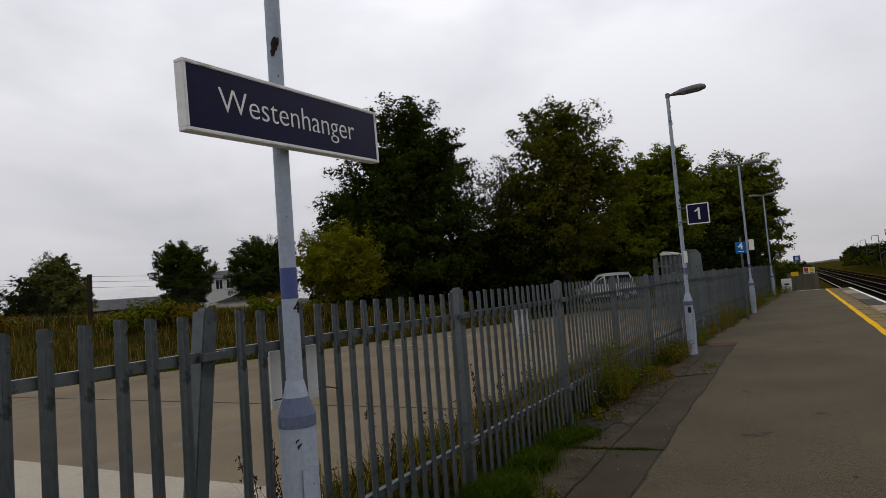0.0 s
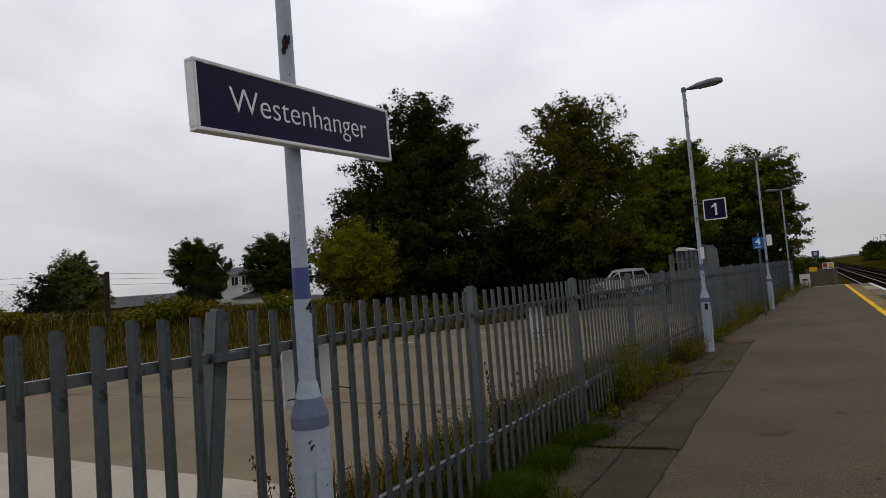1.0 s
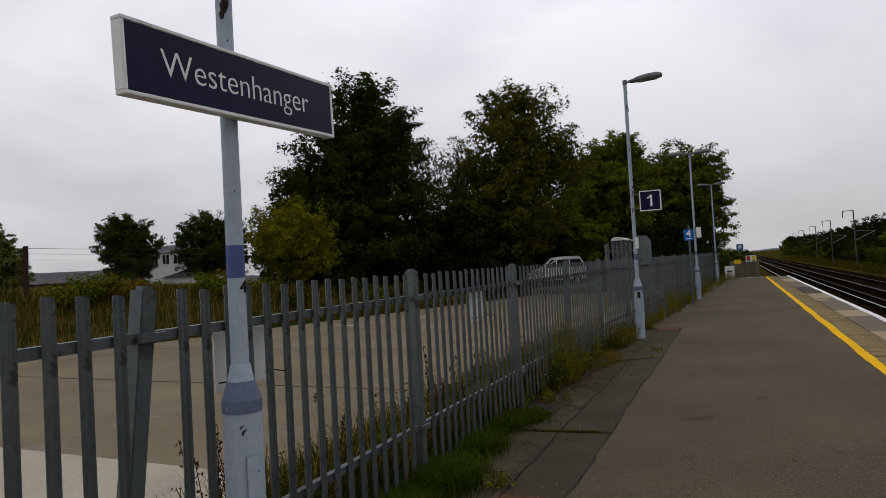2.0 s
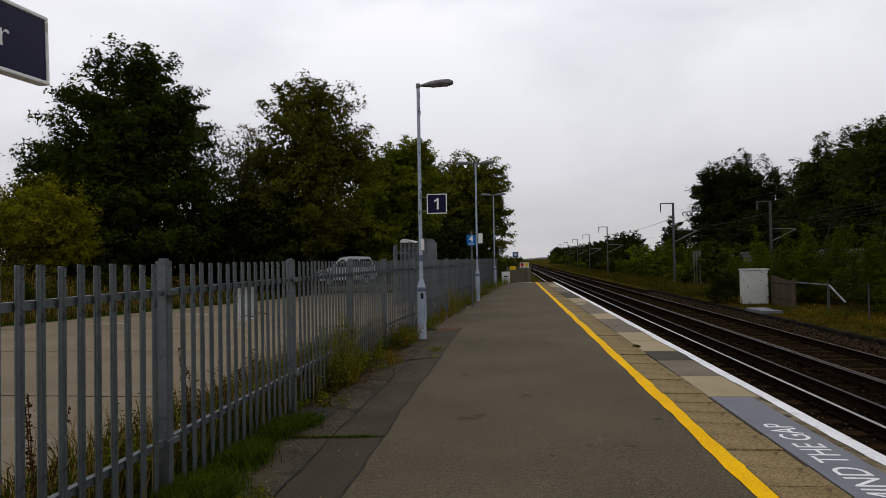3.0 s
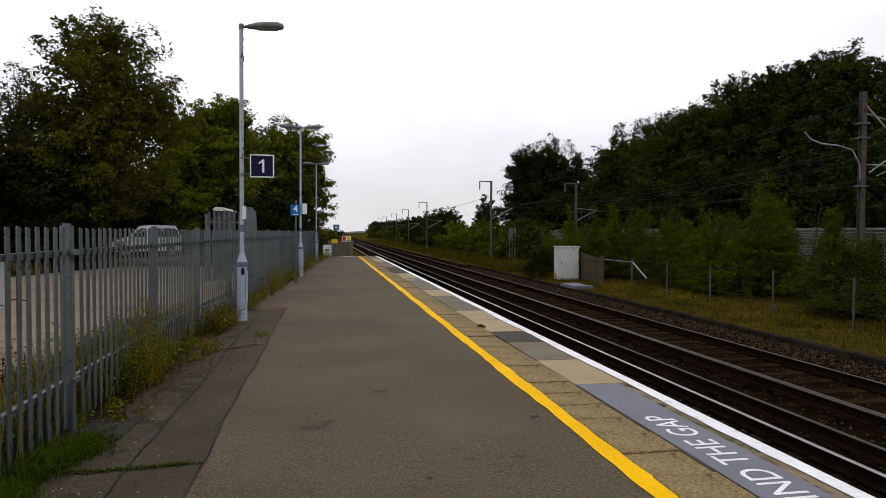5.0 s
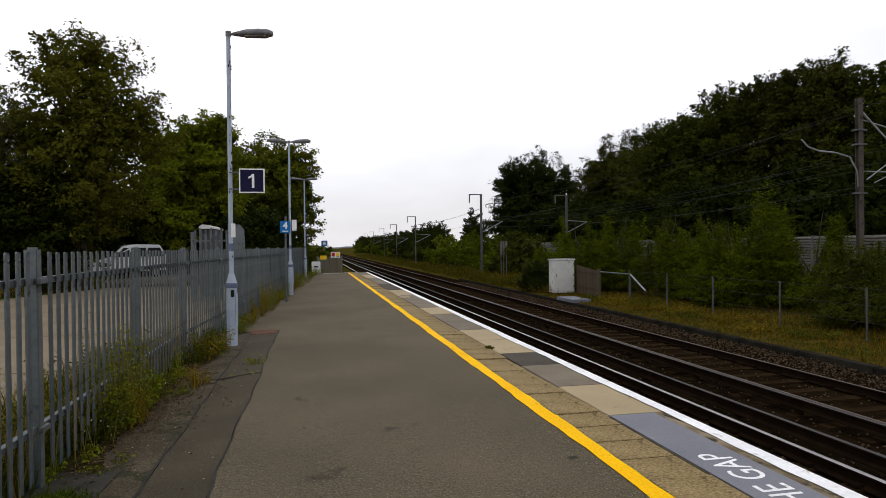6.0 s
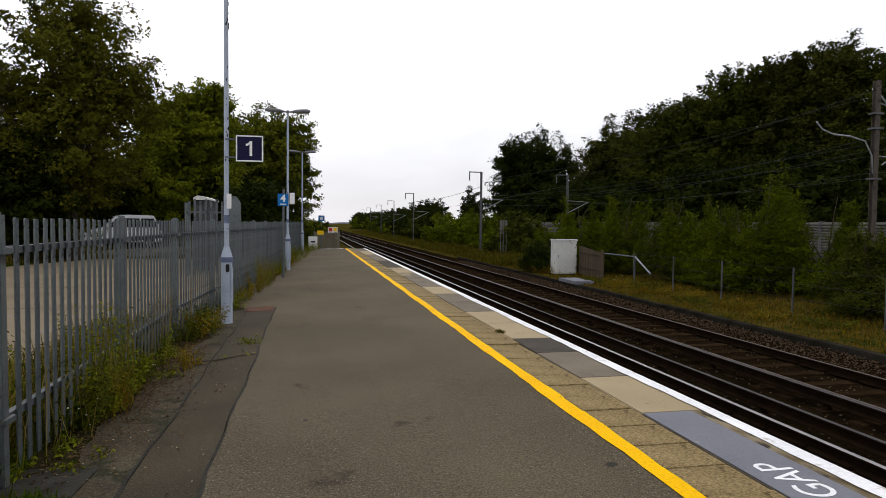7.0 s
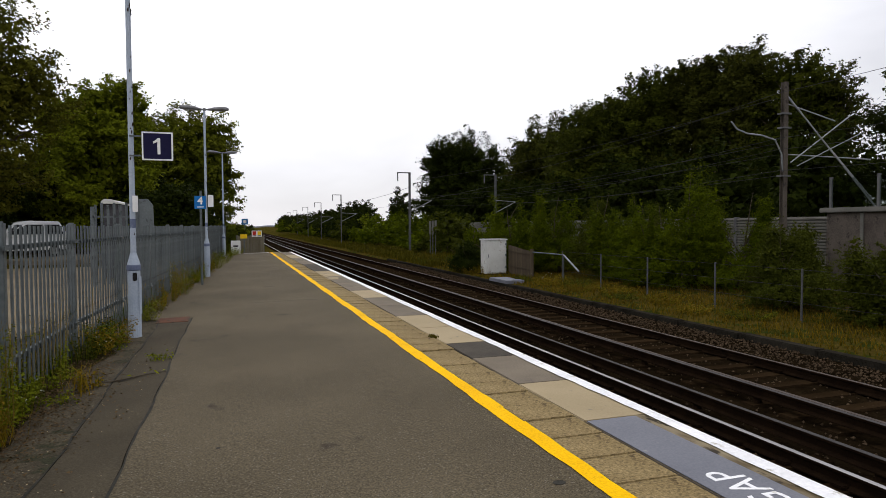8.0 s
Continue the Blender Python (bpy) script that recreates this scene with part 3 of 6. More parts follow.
def platform():
    y0, y1 = -8.0, 44.2
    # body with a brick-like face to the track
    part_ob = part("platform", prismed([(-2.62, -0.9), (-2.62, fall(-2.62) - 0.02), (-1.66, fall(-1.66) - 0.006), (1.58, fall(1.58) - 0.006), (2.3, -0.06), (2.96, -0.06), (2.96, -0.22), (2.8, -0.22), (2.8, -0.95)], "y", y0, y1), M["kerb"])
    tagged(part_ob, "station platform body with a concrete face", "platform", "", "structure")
    # wavy joints between the strips of tarmac
    def seam(x, y, k):
        return x + 0.012 * math.sin(1.3 * y + k) + 0.010 * math.sin(4.1 * y + 2 * k) + 0.006 * math.sin(11 * y)
    ys = list(np.arange(y0, y1 + 0.01, 0.29))
    def strip(name, xa, xb, z, material, label, lo=-99, hi=99):
        qs = [[(xa(a), a, z + fall(xa(a))), (xb(a), a, z + fall(xb(a))), (xb(b), b, z + fall(xb(b))), (xa(b), b, z + fall(xa(b)))] for a, b in zip(ys, ys[1:]) if lo <= a and b <= hi]
        return sheet(name, qs, material, label, "pavement")
    strip("pavement_main", lambda y: seam(-1.23, y, 1), lambda y: 1.69, 0.004, M["asphalt"], "grey brown tarmac platform surface")
    strip("pavement_patch", lambda y: seam(-1.735, y, 3), lambda y: seam(-1.25, y, 1), 0.0, M["asphalt_patch"], "darker strip of relaid tarmac", hi=15.6)
    strip("pavement_far", lambda y: fence_x(y) + 0.3, lambda y: seam(-1.23, y, 1) + 0.02, 0.002, M["asphalt"], "tarmac widening towards the fence", lo=15.3)
    strip("pavement_margin", lambda y: fence_x(y) - 0.12, lambda y: seam(-1.755, y, 3) if y < 13 else max(fence_x(y) + 0.1, -1.67), -0.002, M["asphalt_old"], "old rough tarmac beside the fence")
    for nm, x, k in (("seam", -1.235, 1), ("seam", -1.743, 3)):
        strip(nm, lambda y: seam(x, y, k) - 0.010 - 0.007 * math.sin(3 * y), lambda y: seam(x, y, k) + 0.009 + 0.005 * math.sin(7 * y), 0.008, M["tar"], "dark open joint in the tarmac", hi=15.4)
    def crack(pts, w, label="dark crack across the tarmac"):
        qs = [[(xa, ya - w, fall(xa) + 0.0085), (xb, yb - w, fall(xb) + 0.0085), (xb, yb + w, fall(xb) + 0.0085), (xa, ya + w, fall(xa) + 0.0085)] for (xa, ya), (xb, yb) in zip(pts, pts[1:])]
        sheet("crack", qs, M["tar"], label, "crack")
    crack([(-2.3, 5.78), (-2.0, 5.7), (-1.8, 5.74), (-1.62, 5.70), (-1.3, 5.76)], 0.006)
    crack([(-2.1, 10.3), (-1.9, 10.55), (-1.66, 10.5), (-1.45, 10.75), (-1.25, 10.85)], 0.016)
    crack([(-0.2, 17.3), (0.3, 17.22), (0.9, 17.3), (1.3, 17.2)], 0.02)
    for x0, x1, ya, yb in ((-1.80, -1.27, 15.0, 15.65), (-1.78, -1.30, 3.35, 3.85)):
        tagged(part("cover_plate", boxed(x0 + 1.5, x1 + 1.5, ya, yb, -0.01, 0.007, bevel=0.003), M["brick_red"], m=pose(-1.5, 0, fall(-1.5), 0, -1.06)), "dull rusty red patch let into the tarmac", "cover", "", "structure")
    sheet("dark_patch", [[(x, y, fall(x) + 0.008) for x, y in ((-2.58, 6.5), (-2.02, 6.46), (-2.0, 7.05), (-2.58, 7.12))]], M["tar"], "dark square tarmac repair", "pavement")
    sheet("dark_slot", [[(x, y, fall(x) + 0.0125) for x, y in ((-1.26, 3.5), (-1.17, 3.5), (-1.17, 3.66), (-1.26, 3.68))]], M["tar"], "dark hole at the joint", "pavement")
    for cx, cy, rx, ry in ((1.49, 6.3, 0.045, 0.035), (0.35, 5.1, 0.02, 0.02), (-0.6, 7.8, 0.018, 0.02)):
        sheet("dark_spot", [[(cx + rx * math.cos(a), cy + ry * math.sin(a), fall(cx + rx * math.cos(a)) + 0.008) for a in [k * math.pi / 5 for k in range(10)]]], M["tar"], "small dark hole in the tarmac", "pavement")
    # yellow line, uneven edges
    strip("yellow_line", lambda y: 1.668 + 0.010 * math.sin(2.2 * y) + 0.007 * math.sin(9 * y), lambda y: 1.818 + 0.011 * math.sin(1.7 * y + 1) + 0.007 * math.sin(11 * y), 0.010, M["yellow_line"], "hand-painted yellow safety line")
    strip("white_edge_line", lambda y: 2.858 + 0.012 * math.sin(1.9 * y) + 0.007 * math.sin(12 * y), lambda y: 2.997, 0.012, M["white_line"], "white painted platform edge line")
    sheet("platform_end_line", [[(x, y, fall(x) + 0.012) for x, y in ((0.1, 43.9), (1.6, 43.9), (1.6, 44.15), (0.1, 44.15))]], M["white_line"], "white line at the platform end", "road marking")


def edge_slabs():
    """Buff slabs beside the yellow line and the coping with its repairs, each its own piece."""
    rng = random.Random(3)
    base = tagged(new("platform_edge"), "row of buff slabs and patched concrete copings along the edge", "paving", "", "structure")
    y = -6.0
    cache = {}
    while y < 44:
        ln = 0.45
        if ln not in cache:
            cache[ln] = mesh_of(boxed(1.812, 2.285, 0.006, ln - 0.006, -0.055, 0, bevel=0.005), "slab")
        link("slab", cache[ln], M["slab"], base, "", pose(0, y, rng.uniform(-0.002, 0.003), rng.uniform(-0.15, 0.15), rng.uniform(-0.2, 0.2)))
        y += ln
    kinds = [(-6.0, 2.2, "cope_brown"), (7.35, 8.67, "cope_pale"), (8.67, 10.02, "cope_brown"), (10.02, 11.05, "cope_dark"), (11.05, 13.9, "cope_pale"), (13.9, 17.0, "cope_brown"),
             (17.0, 18.7, "cope_pale"), (18.7, 23.5, "cope_brown"), (23.5, 26.0, "cope_pale"), (26.0, 30.5, "cope_dark"), (30.5, 36, "cope_brown"), (36, 40, "cope_pale"), (40, 44, "cope_brown")]
    for a, b, k in kinds:
        n = max(1, round((b - a) / 1.35))
        for i in range(n):
            ya, yb = a + (b - a) * i / n, a + (b - a) * (i + 1) / n
            part("coping", boxed(2.30, 2.99, ya + 0.003, yb - 0.003, -0.2, 0.002, bevel=0.008), M[k], base)
    part("coping", boxed(2.30, 2.99, 2.2, 7.345, -0.2, 0.002, bevel=0.008), M["cope_brown"], base)
    part("worn_strip", boxed(2.772, 2.87, -6, 7.33, -0.01, 0.0045), M["worn_edge"], base, "flaking brown strip beside the white line")
    part("painted_panel", boxed(2.305, 2.77, 2.6, 7.33, 0.0, 0.006), M["grey_paint"], base, "grey painted panel with white lettering")
    bm = bmesh.new()
    for k in range(9):
        y, x, w = 22.3 + 0.4 * k, 2.42 + 0.1 * math.sin(2.1 * k), 0.12 + 0.07 * math.sin(1.7 * k + 1)
        box(bm, x - w, x + w, y, y + 0.34, 0.002, 0.0055)
    part("paint_splash", bm, M["cope_pale"], base, "pale paint splashes on the coping")
    text_part("lettering", "MIND THE GAP", 0.36, M["white_line"], base, Matrix.Translation((2.555, 5.07, 0.0075)) @ Matrix.Rotation(radians(90), 4, "Z"), "white capital letters reading MIND THE GAP", depth=0.0008, width=0.83, bold=0.0)


# ---- railway ----
def rail(x, y0, y1, top, label, z=RAIL_Z, wide=0.036):
    t = thing("rail", pose(x, 0, z), label, "rail")
    w = wide
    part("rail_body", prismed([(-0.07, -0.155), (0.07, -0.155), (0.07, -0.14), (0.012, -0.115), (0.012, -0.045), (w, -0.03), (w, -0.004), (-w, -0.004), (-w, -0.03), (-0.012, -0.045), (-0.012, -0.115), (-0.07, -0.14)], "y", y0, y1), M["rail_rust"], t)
    part("rail_head", prismed([(-w + 0.003, -0.004), (w - 0.003, -0.004), (w - 0.008, 0.0), (-w + 0.008, 0.0)], "y", y0, y1), top, t, "worn running surface")


def railway():
    far = 420
    for x, top, label in ((3.6, "rail_top", "shiny steel running rail"), (5.11, "rail_top", "shiny steel running rail with rusty sides"), (6.93, "rail_brown", "brown running rail of the far track"), (8.44, "rail_brown", "brown running rail of the far track")):
        rail(x, -20, far, M[top], label)
    for x, label in ((5.58, "dull conductor rail on insulators"), (6.62, "dull conductor rail beside the far track")):
        rail(x, -20, far, M["rail_dull"], label, RAIL_Z + 0.075, 0.038)
    sl = mesh_of(boxed(-1.25, 1.25, -0.125, 0.125, -0.14, 0.0, bevel=0.012), "sleeper")
    ins = mesh_of(tubed([(0, 0, -0.12), (0, 0, -0.075), (0, 0, -0.03)], [0.07, 0.05, 0.07], 8), "insulator")
    chair = mesh_of(boxed(-0.13, 0.13, -0.07, 0.07, 0, 0.045, bevel=0.01), "rail_chair")
    rng = random.Random(4)
    for cx, name in ((4.355, "near"), (7.685, "far")):
        t = thing("track_bed", pose(cx, 0, RAIL_Z - 0.155), "row of dirty sleepers under the rails", "railway track", kind="structure")
        for i in range(88):
            y = 2.0 + i * 0.66
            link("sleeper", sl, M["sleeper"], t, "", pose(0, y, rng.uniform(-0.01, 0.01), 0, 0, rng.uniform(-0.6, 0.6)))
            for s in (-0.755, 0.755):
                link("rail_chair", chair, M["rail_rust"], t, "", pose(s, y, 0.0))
            if i % 4 == 0:
                link("insulator", ins, M["rail_rust"], t, "", pose(1.225 if cx < 5 else -1.065, y, 0.12))
    # loose stones, thickest on the far shoulder
    rng = np.random.default_rng(5)
    n = 15000
    x = np.concatenate([rng.uniform(8.75, 10.05, 9500), rng.uniform(3.4, 9.0, n - 9500)])
    y = 3 + 42 * rng.random(n) ** 1.4
    z = RAIL_Z - 0.175 + 0.045 * np.clip((x - 8.7) / 0.5, 0, 1) * (x > 8.6) + rng.uniform(-0.015, 0.02, n)
    c = np.stack([x, y, z], 1)
    r = rng.uniform(0.013, 0.036, n)[:, None, None]
    base = np.array([[1, 0, 0], [-0.5, 0.85, 0], [-0.5, -0.85, 0], [0.1, 0, 0.8], [0, 0, -0.8]]) * 1.0
    v = c[:, None, :] + base[None] * r * rng.uniform(0.7, 1.2, (n, 5, 1))
    f = np.array([[0, 1, 3], [1, 2, 3], [2, 0, 3], [1, 0, 4], [2, 1, 4], [0, 2, 4]])
    fs = (f[None] + 5 * np.arange(n)[:, None, None]).reshape(-1, 3)
    me = bpy.data.meshes.new("ballast_stones")
    me.from_pydata(v.reshape(-1, 3).tolist(), [], fs.tolist())
    tagged(link("ballast_stones", me, M["stone"]), "brown ballast stones between and beside the rails", "gravel", "", "stuff")
    # low concrete kerb on the far side
    k = tagged(new("trackside_kerb"), "low stained concrete kerb beyond the far track", "kerb", "", "structure")
    for i in range(40):
        part("kerb_block", boxed(10.05, 10.3, -4 + i * 2.0, -4 + i * 2.0 + 1.985, -1.0, -0.775 + 0.006 * (i % 3), bevel=0.02), M["kerb"], k) if i < 26 else None


# ---- palisade fence ----
def palisade():
    fence = thing("palisade_fence", pose(0, 0, fall(-2.48)), "galvanised steel palisade fence with notched pales", "fence")
    top = 1.765
    # one W-shaped pale, with a notched rounded head
    def pale_mesh(h):
        bm = bmesh.new()
        prof = [(-0.031, 0.0), (-0.024, 0.011), (-0.008, 0.011), (0.0, 0.003), (0.008, 0.011), (0.024, 0.011), (0.031, 0.0)]
        th = 0.003
        rows = [(0.06, 1), (h - 0.075, 1), (h - 0.07, 0.86), (h - 0.055, 0.86), (h - 0.05, 1), (h - 0.014, 1), (h - 0.003, 0.9), (h, 0.7)]
        rings = []
        for z, s in rows:
            rings.append([bm.verts.new((-y, x * s, z)) for x, y in prof] + [bm.verts.new((-(y - th), x * s, z)) for x, y in reversed(prof)])
        n = len(rings[0])
        for a, b in zip(rings, rings[1:]):
            for k in range(n):
                bm.faces.new((a[k], a[(k + 1) % n], b[(k + 1) % n], b[k]))
        bm.faces.new(rings[-1])
        bm.faces.new(rings[0][::-1])
        bmesh.ops.recalc_face_normals(bm, faces=bm.faces)
        return mesh_of(bm, "pale")
    pale = pale_mesh(top - 0.02)
    def post_mesh():
        bm = bmesh.new()
        box(bm, -0.045, 0.045, -0.042, 0.042, -0.3, top + 0.02)
        bmesh.ops.bevel(bm, geom=[e for e in bm.edges if all(v.co.z > top for v in e.verts)], offset=0.018, segments=2, affect="EDGES")
        bmesh.ops.bevel(bm, geom=[e for e in bm.edges if abs(e.verts[0].co.z - e.verts[1].co.z) > 1], offset=0.006, segments=2, affect="EDGES")
        return mesh_of(bm, "fence_post")
    post = post_mesh()
    # posts every 2.75 m along the bent line
    line = [Vector(q) for q in FENCE]
    run = [0.0]
    for a, b in zip(line, line[1:]):
        run.append(run[-1] + (b - a).length)
    def at(s):
        for i in range(len(run) - 1):
            if s <= run[i + 1] or i == len(run) - 2:
                return line[i].lerp(line[i + 1], (s - run[i]) / (run[i + 1] - run[i]))
    n = int(run[-1] / 2.75)
    rng = random.Random(11)
    for k in range(n + 1):
        a = at(k * 2.75)
        b = at(min((k + 1) * 2.75, run[-1]))
        turn = math.degrees(math.atan2(b.y - a.y, b.x - a.x)) - 90
        # one post has been pushed out of true
        lean, foot = (-7.0, a.y - 0.21) if k == 3 else (rng.uniform(-0.4, 0.4), a.y)
        link("fence_post", post, M["galv"], fence, "", pose(a.x - 0.045, foot, 0, lean, rng.uniform(-0.3, 0.3), turn))
        if k == n:
            break
        for z in (0.44, 1.535):
            bm = bmesh.new()
            ln = (b - a).length
            box(bm, -0.006, 0.0, 0.05, ln - 0.05, z - 0.025, z + 0.025)
            box(bm, -0.045, -0.006, 0.05, ln - 0.05, z + 0.019, z + 0.025)
            part("fence_rail", bm, M["galv"], fence, "", pose(a.x - 0.016, a.y, 0, 0, 0, turn))
            part("cleat", boxed(-0.012, 0.014, -0.075, 0.075, z - 0.02, z + 0.02, bevel=0.003), M["galv"], fence, "", pose(a.x - 0.03 + 0.045, a.y, 0, 0, 0, turn))
        for i in range(17 if k < 3 else 16):
            q = a + (b - a).normalized() * ((0.065 if k < 3 else 0.19) + 0.1572 * i)
            link("pale", pale, M["galv"], fence, "", pose(q.x, q.y, rng.uniform(-0.008, 0.008), rng.uniform(-0.35, 0.35), 0, turn))
    return fence


# ---- lamp posts ----
def head_mesh(sx):
    """A long lantern head that reaches out along x."""
    bm = bmesh.new()
    rows = [(0.07, 0.035, 0.03, 0.0), (0.13, 0.07, 0.045, 0.0), (0.30, 0.115, 0.085, 0.012), (0.52, 0.13, 0.10, 0.022), (0.68, 0.115, 0.095, 0.03), (0.77, 0.075, 0.065, 0.034), (0.79, 0.03, 0.03, 0.036)]
    rings = []
    for x, w, h, z in rows:
        rings.append([bm.verts.new((sx * x, w * math.cos(a), z + h * math.sin(a) * (1.0 if math.sin(a) > 0 else 0.55))) for a in [2 * math.pi * k / 12 for k in range(12)]])
    for r, s in zip(rings, rings[1:]):
        for k in range(12):
            bm.faces.new((r[k], r[(k + 1) % 12], s[(k + 1) % 12], s[k]))
    bm.faces.new(rings[0])
    bm.faces.new(rings[-1])
    bmesh.ops.recalc_face_normals(bm, faces=bm.faces)
    return bm


def lamp_post(x, y, label, height=5.55, heads=(1,), blue_band=False, chips=()):
    t = thing("platform_lamp", pose(x, y, fall(x)), label, "lamp post", "platform lamps")
    c = 1.145 if blue_band else 1.04
    part("lower_column", tubed([(0, 0, -0.05), (0, 0, 0.55), (0, 0, c)], [0.095, 0.0935, 0.0915], 18), M["pole_paint"], t)
    part("access_door", boxed(0.088, 0.097, -0.045, 0.045, 0.35, 0.95, bevel=0.006), M["pole_paint"], t, "inspection door in the column", pose(0, 0, 0, 0, 0, -18))
    if blue_band:
        part("collar", tubed([(0, 0, c), (0, 0, c + 0.058), (0, 0, c + 0.145)], [0.0945, 0.0945, 0.064], 18), M["pole_grey"], t, "blue grey painted collar")
        part("cone", tubed([(0, 0, c + 0.145), (0, 0, c + 0.225)], [0.063, 0.046], 18), M["pole_paint"], t)
        part("blue_band", tubed([(0, 0, 1.783), (0, 0, 1.94)], [0.0428, 0.0425], 18), M["pole_blue"], t, "violet blue painted band")
        text_part("number_mark", "4", 0.085, M["black"], t, Matrix.Rotation(radians(0), 4, "Z") @ Matrix.Translation((0.0415, 0, 1.735)) @ Matrix.Rotation(radians(90), 4, "Z") @ UP, "small black painted numeral", depth=0.004)
    else:
        part("collar", tubed([(0, 0, c), (0, 0, c + 0.01), (0, 0, c + 0.08), (0, 0, c + 0.09)], [0.096, 0.102, 0.102, 0.097], 18), M["pole_grey"], t, "blue grey painted collar")
        part("cone", tubed([(0, 0, c + 0.09), (0, 0, c + 0.27)], [0.096, 0.045], 18), M["pole_paint"], t)
        part("grey_band", tubed([(0, 0, 1.70), (0, 0, 1.84)], [0.0435, 0.0432], 18), M["pole_grey"], t, "darker painted band")
    part("upper_column", tubed([(0, 0, c + 0.15), (0, 0, 3), (0, 0, height)], [0.0425, 0.0395, 0.037], 18), M["pole_paint"], t)
    part("cap", tubed([(0, 0, height), (0, 0, height + 0.09), (0, 0, height + 0.1)], [0.048, 0.048, 0.03], 12), M["lamp_grey"], t)
    for s in heads:
        h = part("lantern", head_mesh(s), M["lamp_grey"], t, "grey street lantern head", pose(0, 0, height + 0.045), smooth=True)
        part("lamp_cover", boxed(s * 0.28 if s > 0 else -0.68, 0.68 if s > 0 else -0.28, -0.09, 0.09, -0.05, -0.01, bevel=0.015), M["lamp_glass"], h, "dull plastic lamp cover", pose(0, 0, 0.005, 0, -2 * s))
        part("bracket", tubed([(0, 0, height + 0.045), (s * 0.11, 0, height + 0.045)], 0.024, 8), M["lamp_grey"], t)
    for k, (z, a, s) in enumerate(chips):
        r = 0.0415 if z > 1.4 else 0.098
        part("rust_chip", tubed([(r * 0.93 * math.cos(a), r * 0.93 * math.sin(a), z - s), (r * 0.97 * math.cos(a), r * 0.97 * math.sin(a), z), (r * 0.9 * math.cos(a + 0.2), r * 0.9 * math.sin(a + 0.2), z + s * 1.2)], [s * 0.3, s * 0.5, s * 0.25], 6), M["rust"], t, "rust where paint has flaked")
    return t


def lamps():
    rng = random.Random(2)
    chips = [(rng.uniform(1.5, 5.4), rng.uniform(-2.2, 0.6), rng.uniform(0.012, 0.03)) for _ in range(26)]
    a = lamp_post(-1.95, 13.65, "pale grey lamp post with flaking paint and one lantern", 5.57, (1,), False, chips)
    part("black_strap", boxed(0.07, 0.115, -0.03, 0.03, 0.88, 1.01, bevel=0.01), M["black"], a, "black padlock below the collar", pose(0, 0, 0, 0, 0, -75))
    part("white_plate", boxed(0.055, 0.065, -0.05, 0.05, 1.95, 2.2, bevel=0.002), M["sign_white"], a, "small white plate", pose(0, 0, 0, 0, 0, -40))
    lamp_post(-1.338, 25.85, "grey lamp post with two lanterns", 5.6, (1, -1), False, chips[:12])
    lamp_post(-1.0, 40.6, "far grey lamp post with two lanterns", 5.75, (1, -1), False, chips[:6])
    s = lamp_post(-2.185, 1.575, "pale lamp post carrying the station name board", 4.9, (1,), True, [(3.10, -0.95, 0.03), (3.11, -0.5, 0.022), (3.06, -1.1, 0.025), (3.08, -0.7, 0.016), (2.93, -0.6, 0.006), (2.2, -0.6, 0.006), (2.05, -0.9, 0.005), (1.06, -0.85, 0.012), (1.085, -0.95, 0.008), (0.87, -0.15, 0.012)])
    number_sign()
    four_sign()
    name_board()


def framed_sign(name, w, h, m, label, category, face, frame_w=0.03, depth=0.03):
    """A sign in the xz plane that faces -y: backing, raised frame and face."""
    t = thing(name, m, label, category)
    part("face", boxed(-w / 2 + frame_w, w / 2 - frame_w, -depth / 2 - 0.002, depth / 2 - 0.004, -h / 2 + frame_w, h / 2 - frame_w), face, t)
    for x0, x1, z0, z1 in ((-w / 2, w / 2, h / 2 - frame_w, h / 2), (-w / 2, w / 2, -h / 2, -h / 2 + frame_w), (-w / 2, -w / 2 + frame_w, -h / 2 + frame_w, h / 2 - frame_w), (w / 2 - frame_w, w / 2, -h / 2 + frame_w, h / 2 - frame_w)):
        part("frame", boxed(x0, x1, -depth / 2 - 0.008, depth / 2, z0, z1, bevel=0.003), M["sign_white"], t, "white frame edge")
    return t


UP = Matrix.Rotation(radians(90), 4, "X")


def name_board():
    # faces the track; slopes a little
    w, h = 1.39, 0.311
    t = framed_sign("station_name_board", w, h, Matrix.Translation((-2.112, 1.607, 2.617)) @ pose(0, 0, 0, 1.95, 0, -1.2) @ Matrix.Rotation(radians(90), 4, "Z"), "navy station name board with white frame and lettering", "sign", M["sign_navy"], 0.017, 0.05)
    text_part("lettering", "Westenhanger", 0.168, M["sign_white"], t, Matrix.Translation((-0.02, -0.028, 0.002)) @ UP, "white lettering reading Westenhanger", depth=0.001, width=0.985, bold=-0.0018)
    for z in (-0.08, 0.08):
        part("clamp", tubed([(-0.1, 0.03, z), (-0.1, 0.14, z)], 0.012, 6), M["galv"], t)
    return t


def number_sign():
    t = framed_sign("platform_number_sign", 0.445, 0.44, pose(-1.567, 13.6, 2.89), "square navy platform number sign with white frame", "sign", M["sign_navy"], 0.022, 0.03)
    part("numeral", prismed([(0.0, -0.125), (0.042, -0.125), (0.042, 0.125), (0.005, 0.125), (-0.02, 0.095), (-0.062, 0.072), (-0.062, 0.038), (-0.03, 0.05), (0.0, 0.07)], "y", -0.021, -0.016), M["sign_white"], t, "white numeral 1")
    for z in (-0.15, 0.15):
        part("bracket", boxed(-0.4, -0.2, 0.0, 0.012, z - 0.012, z + 0.012), M["galv"], t)


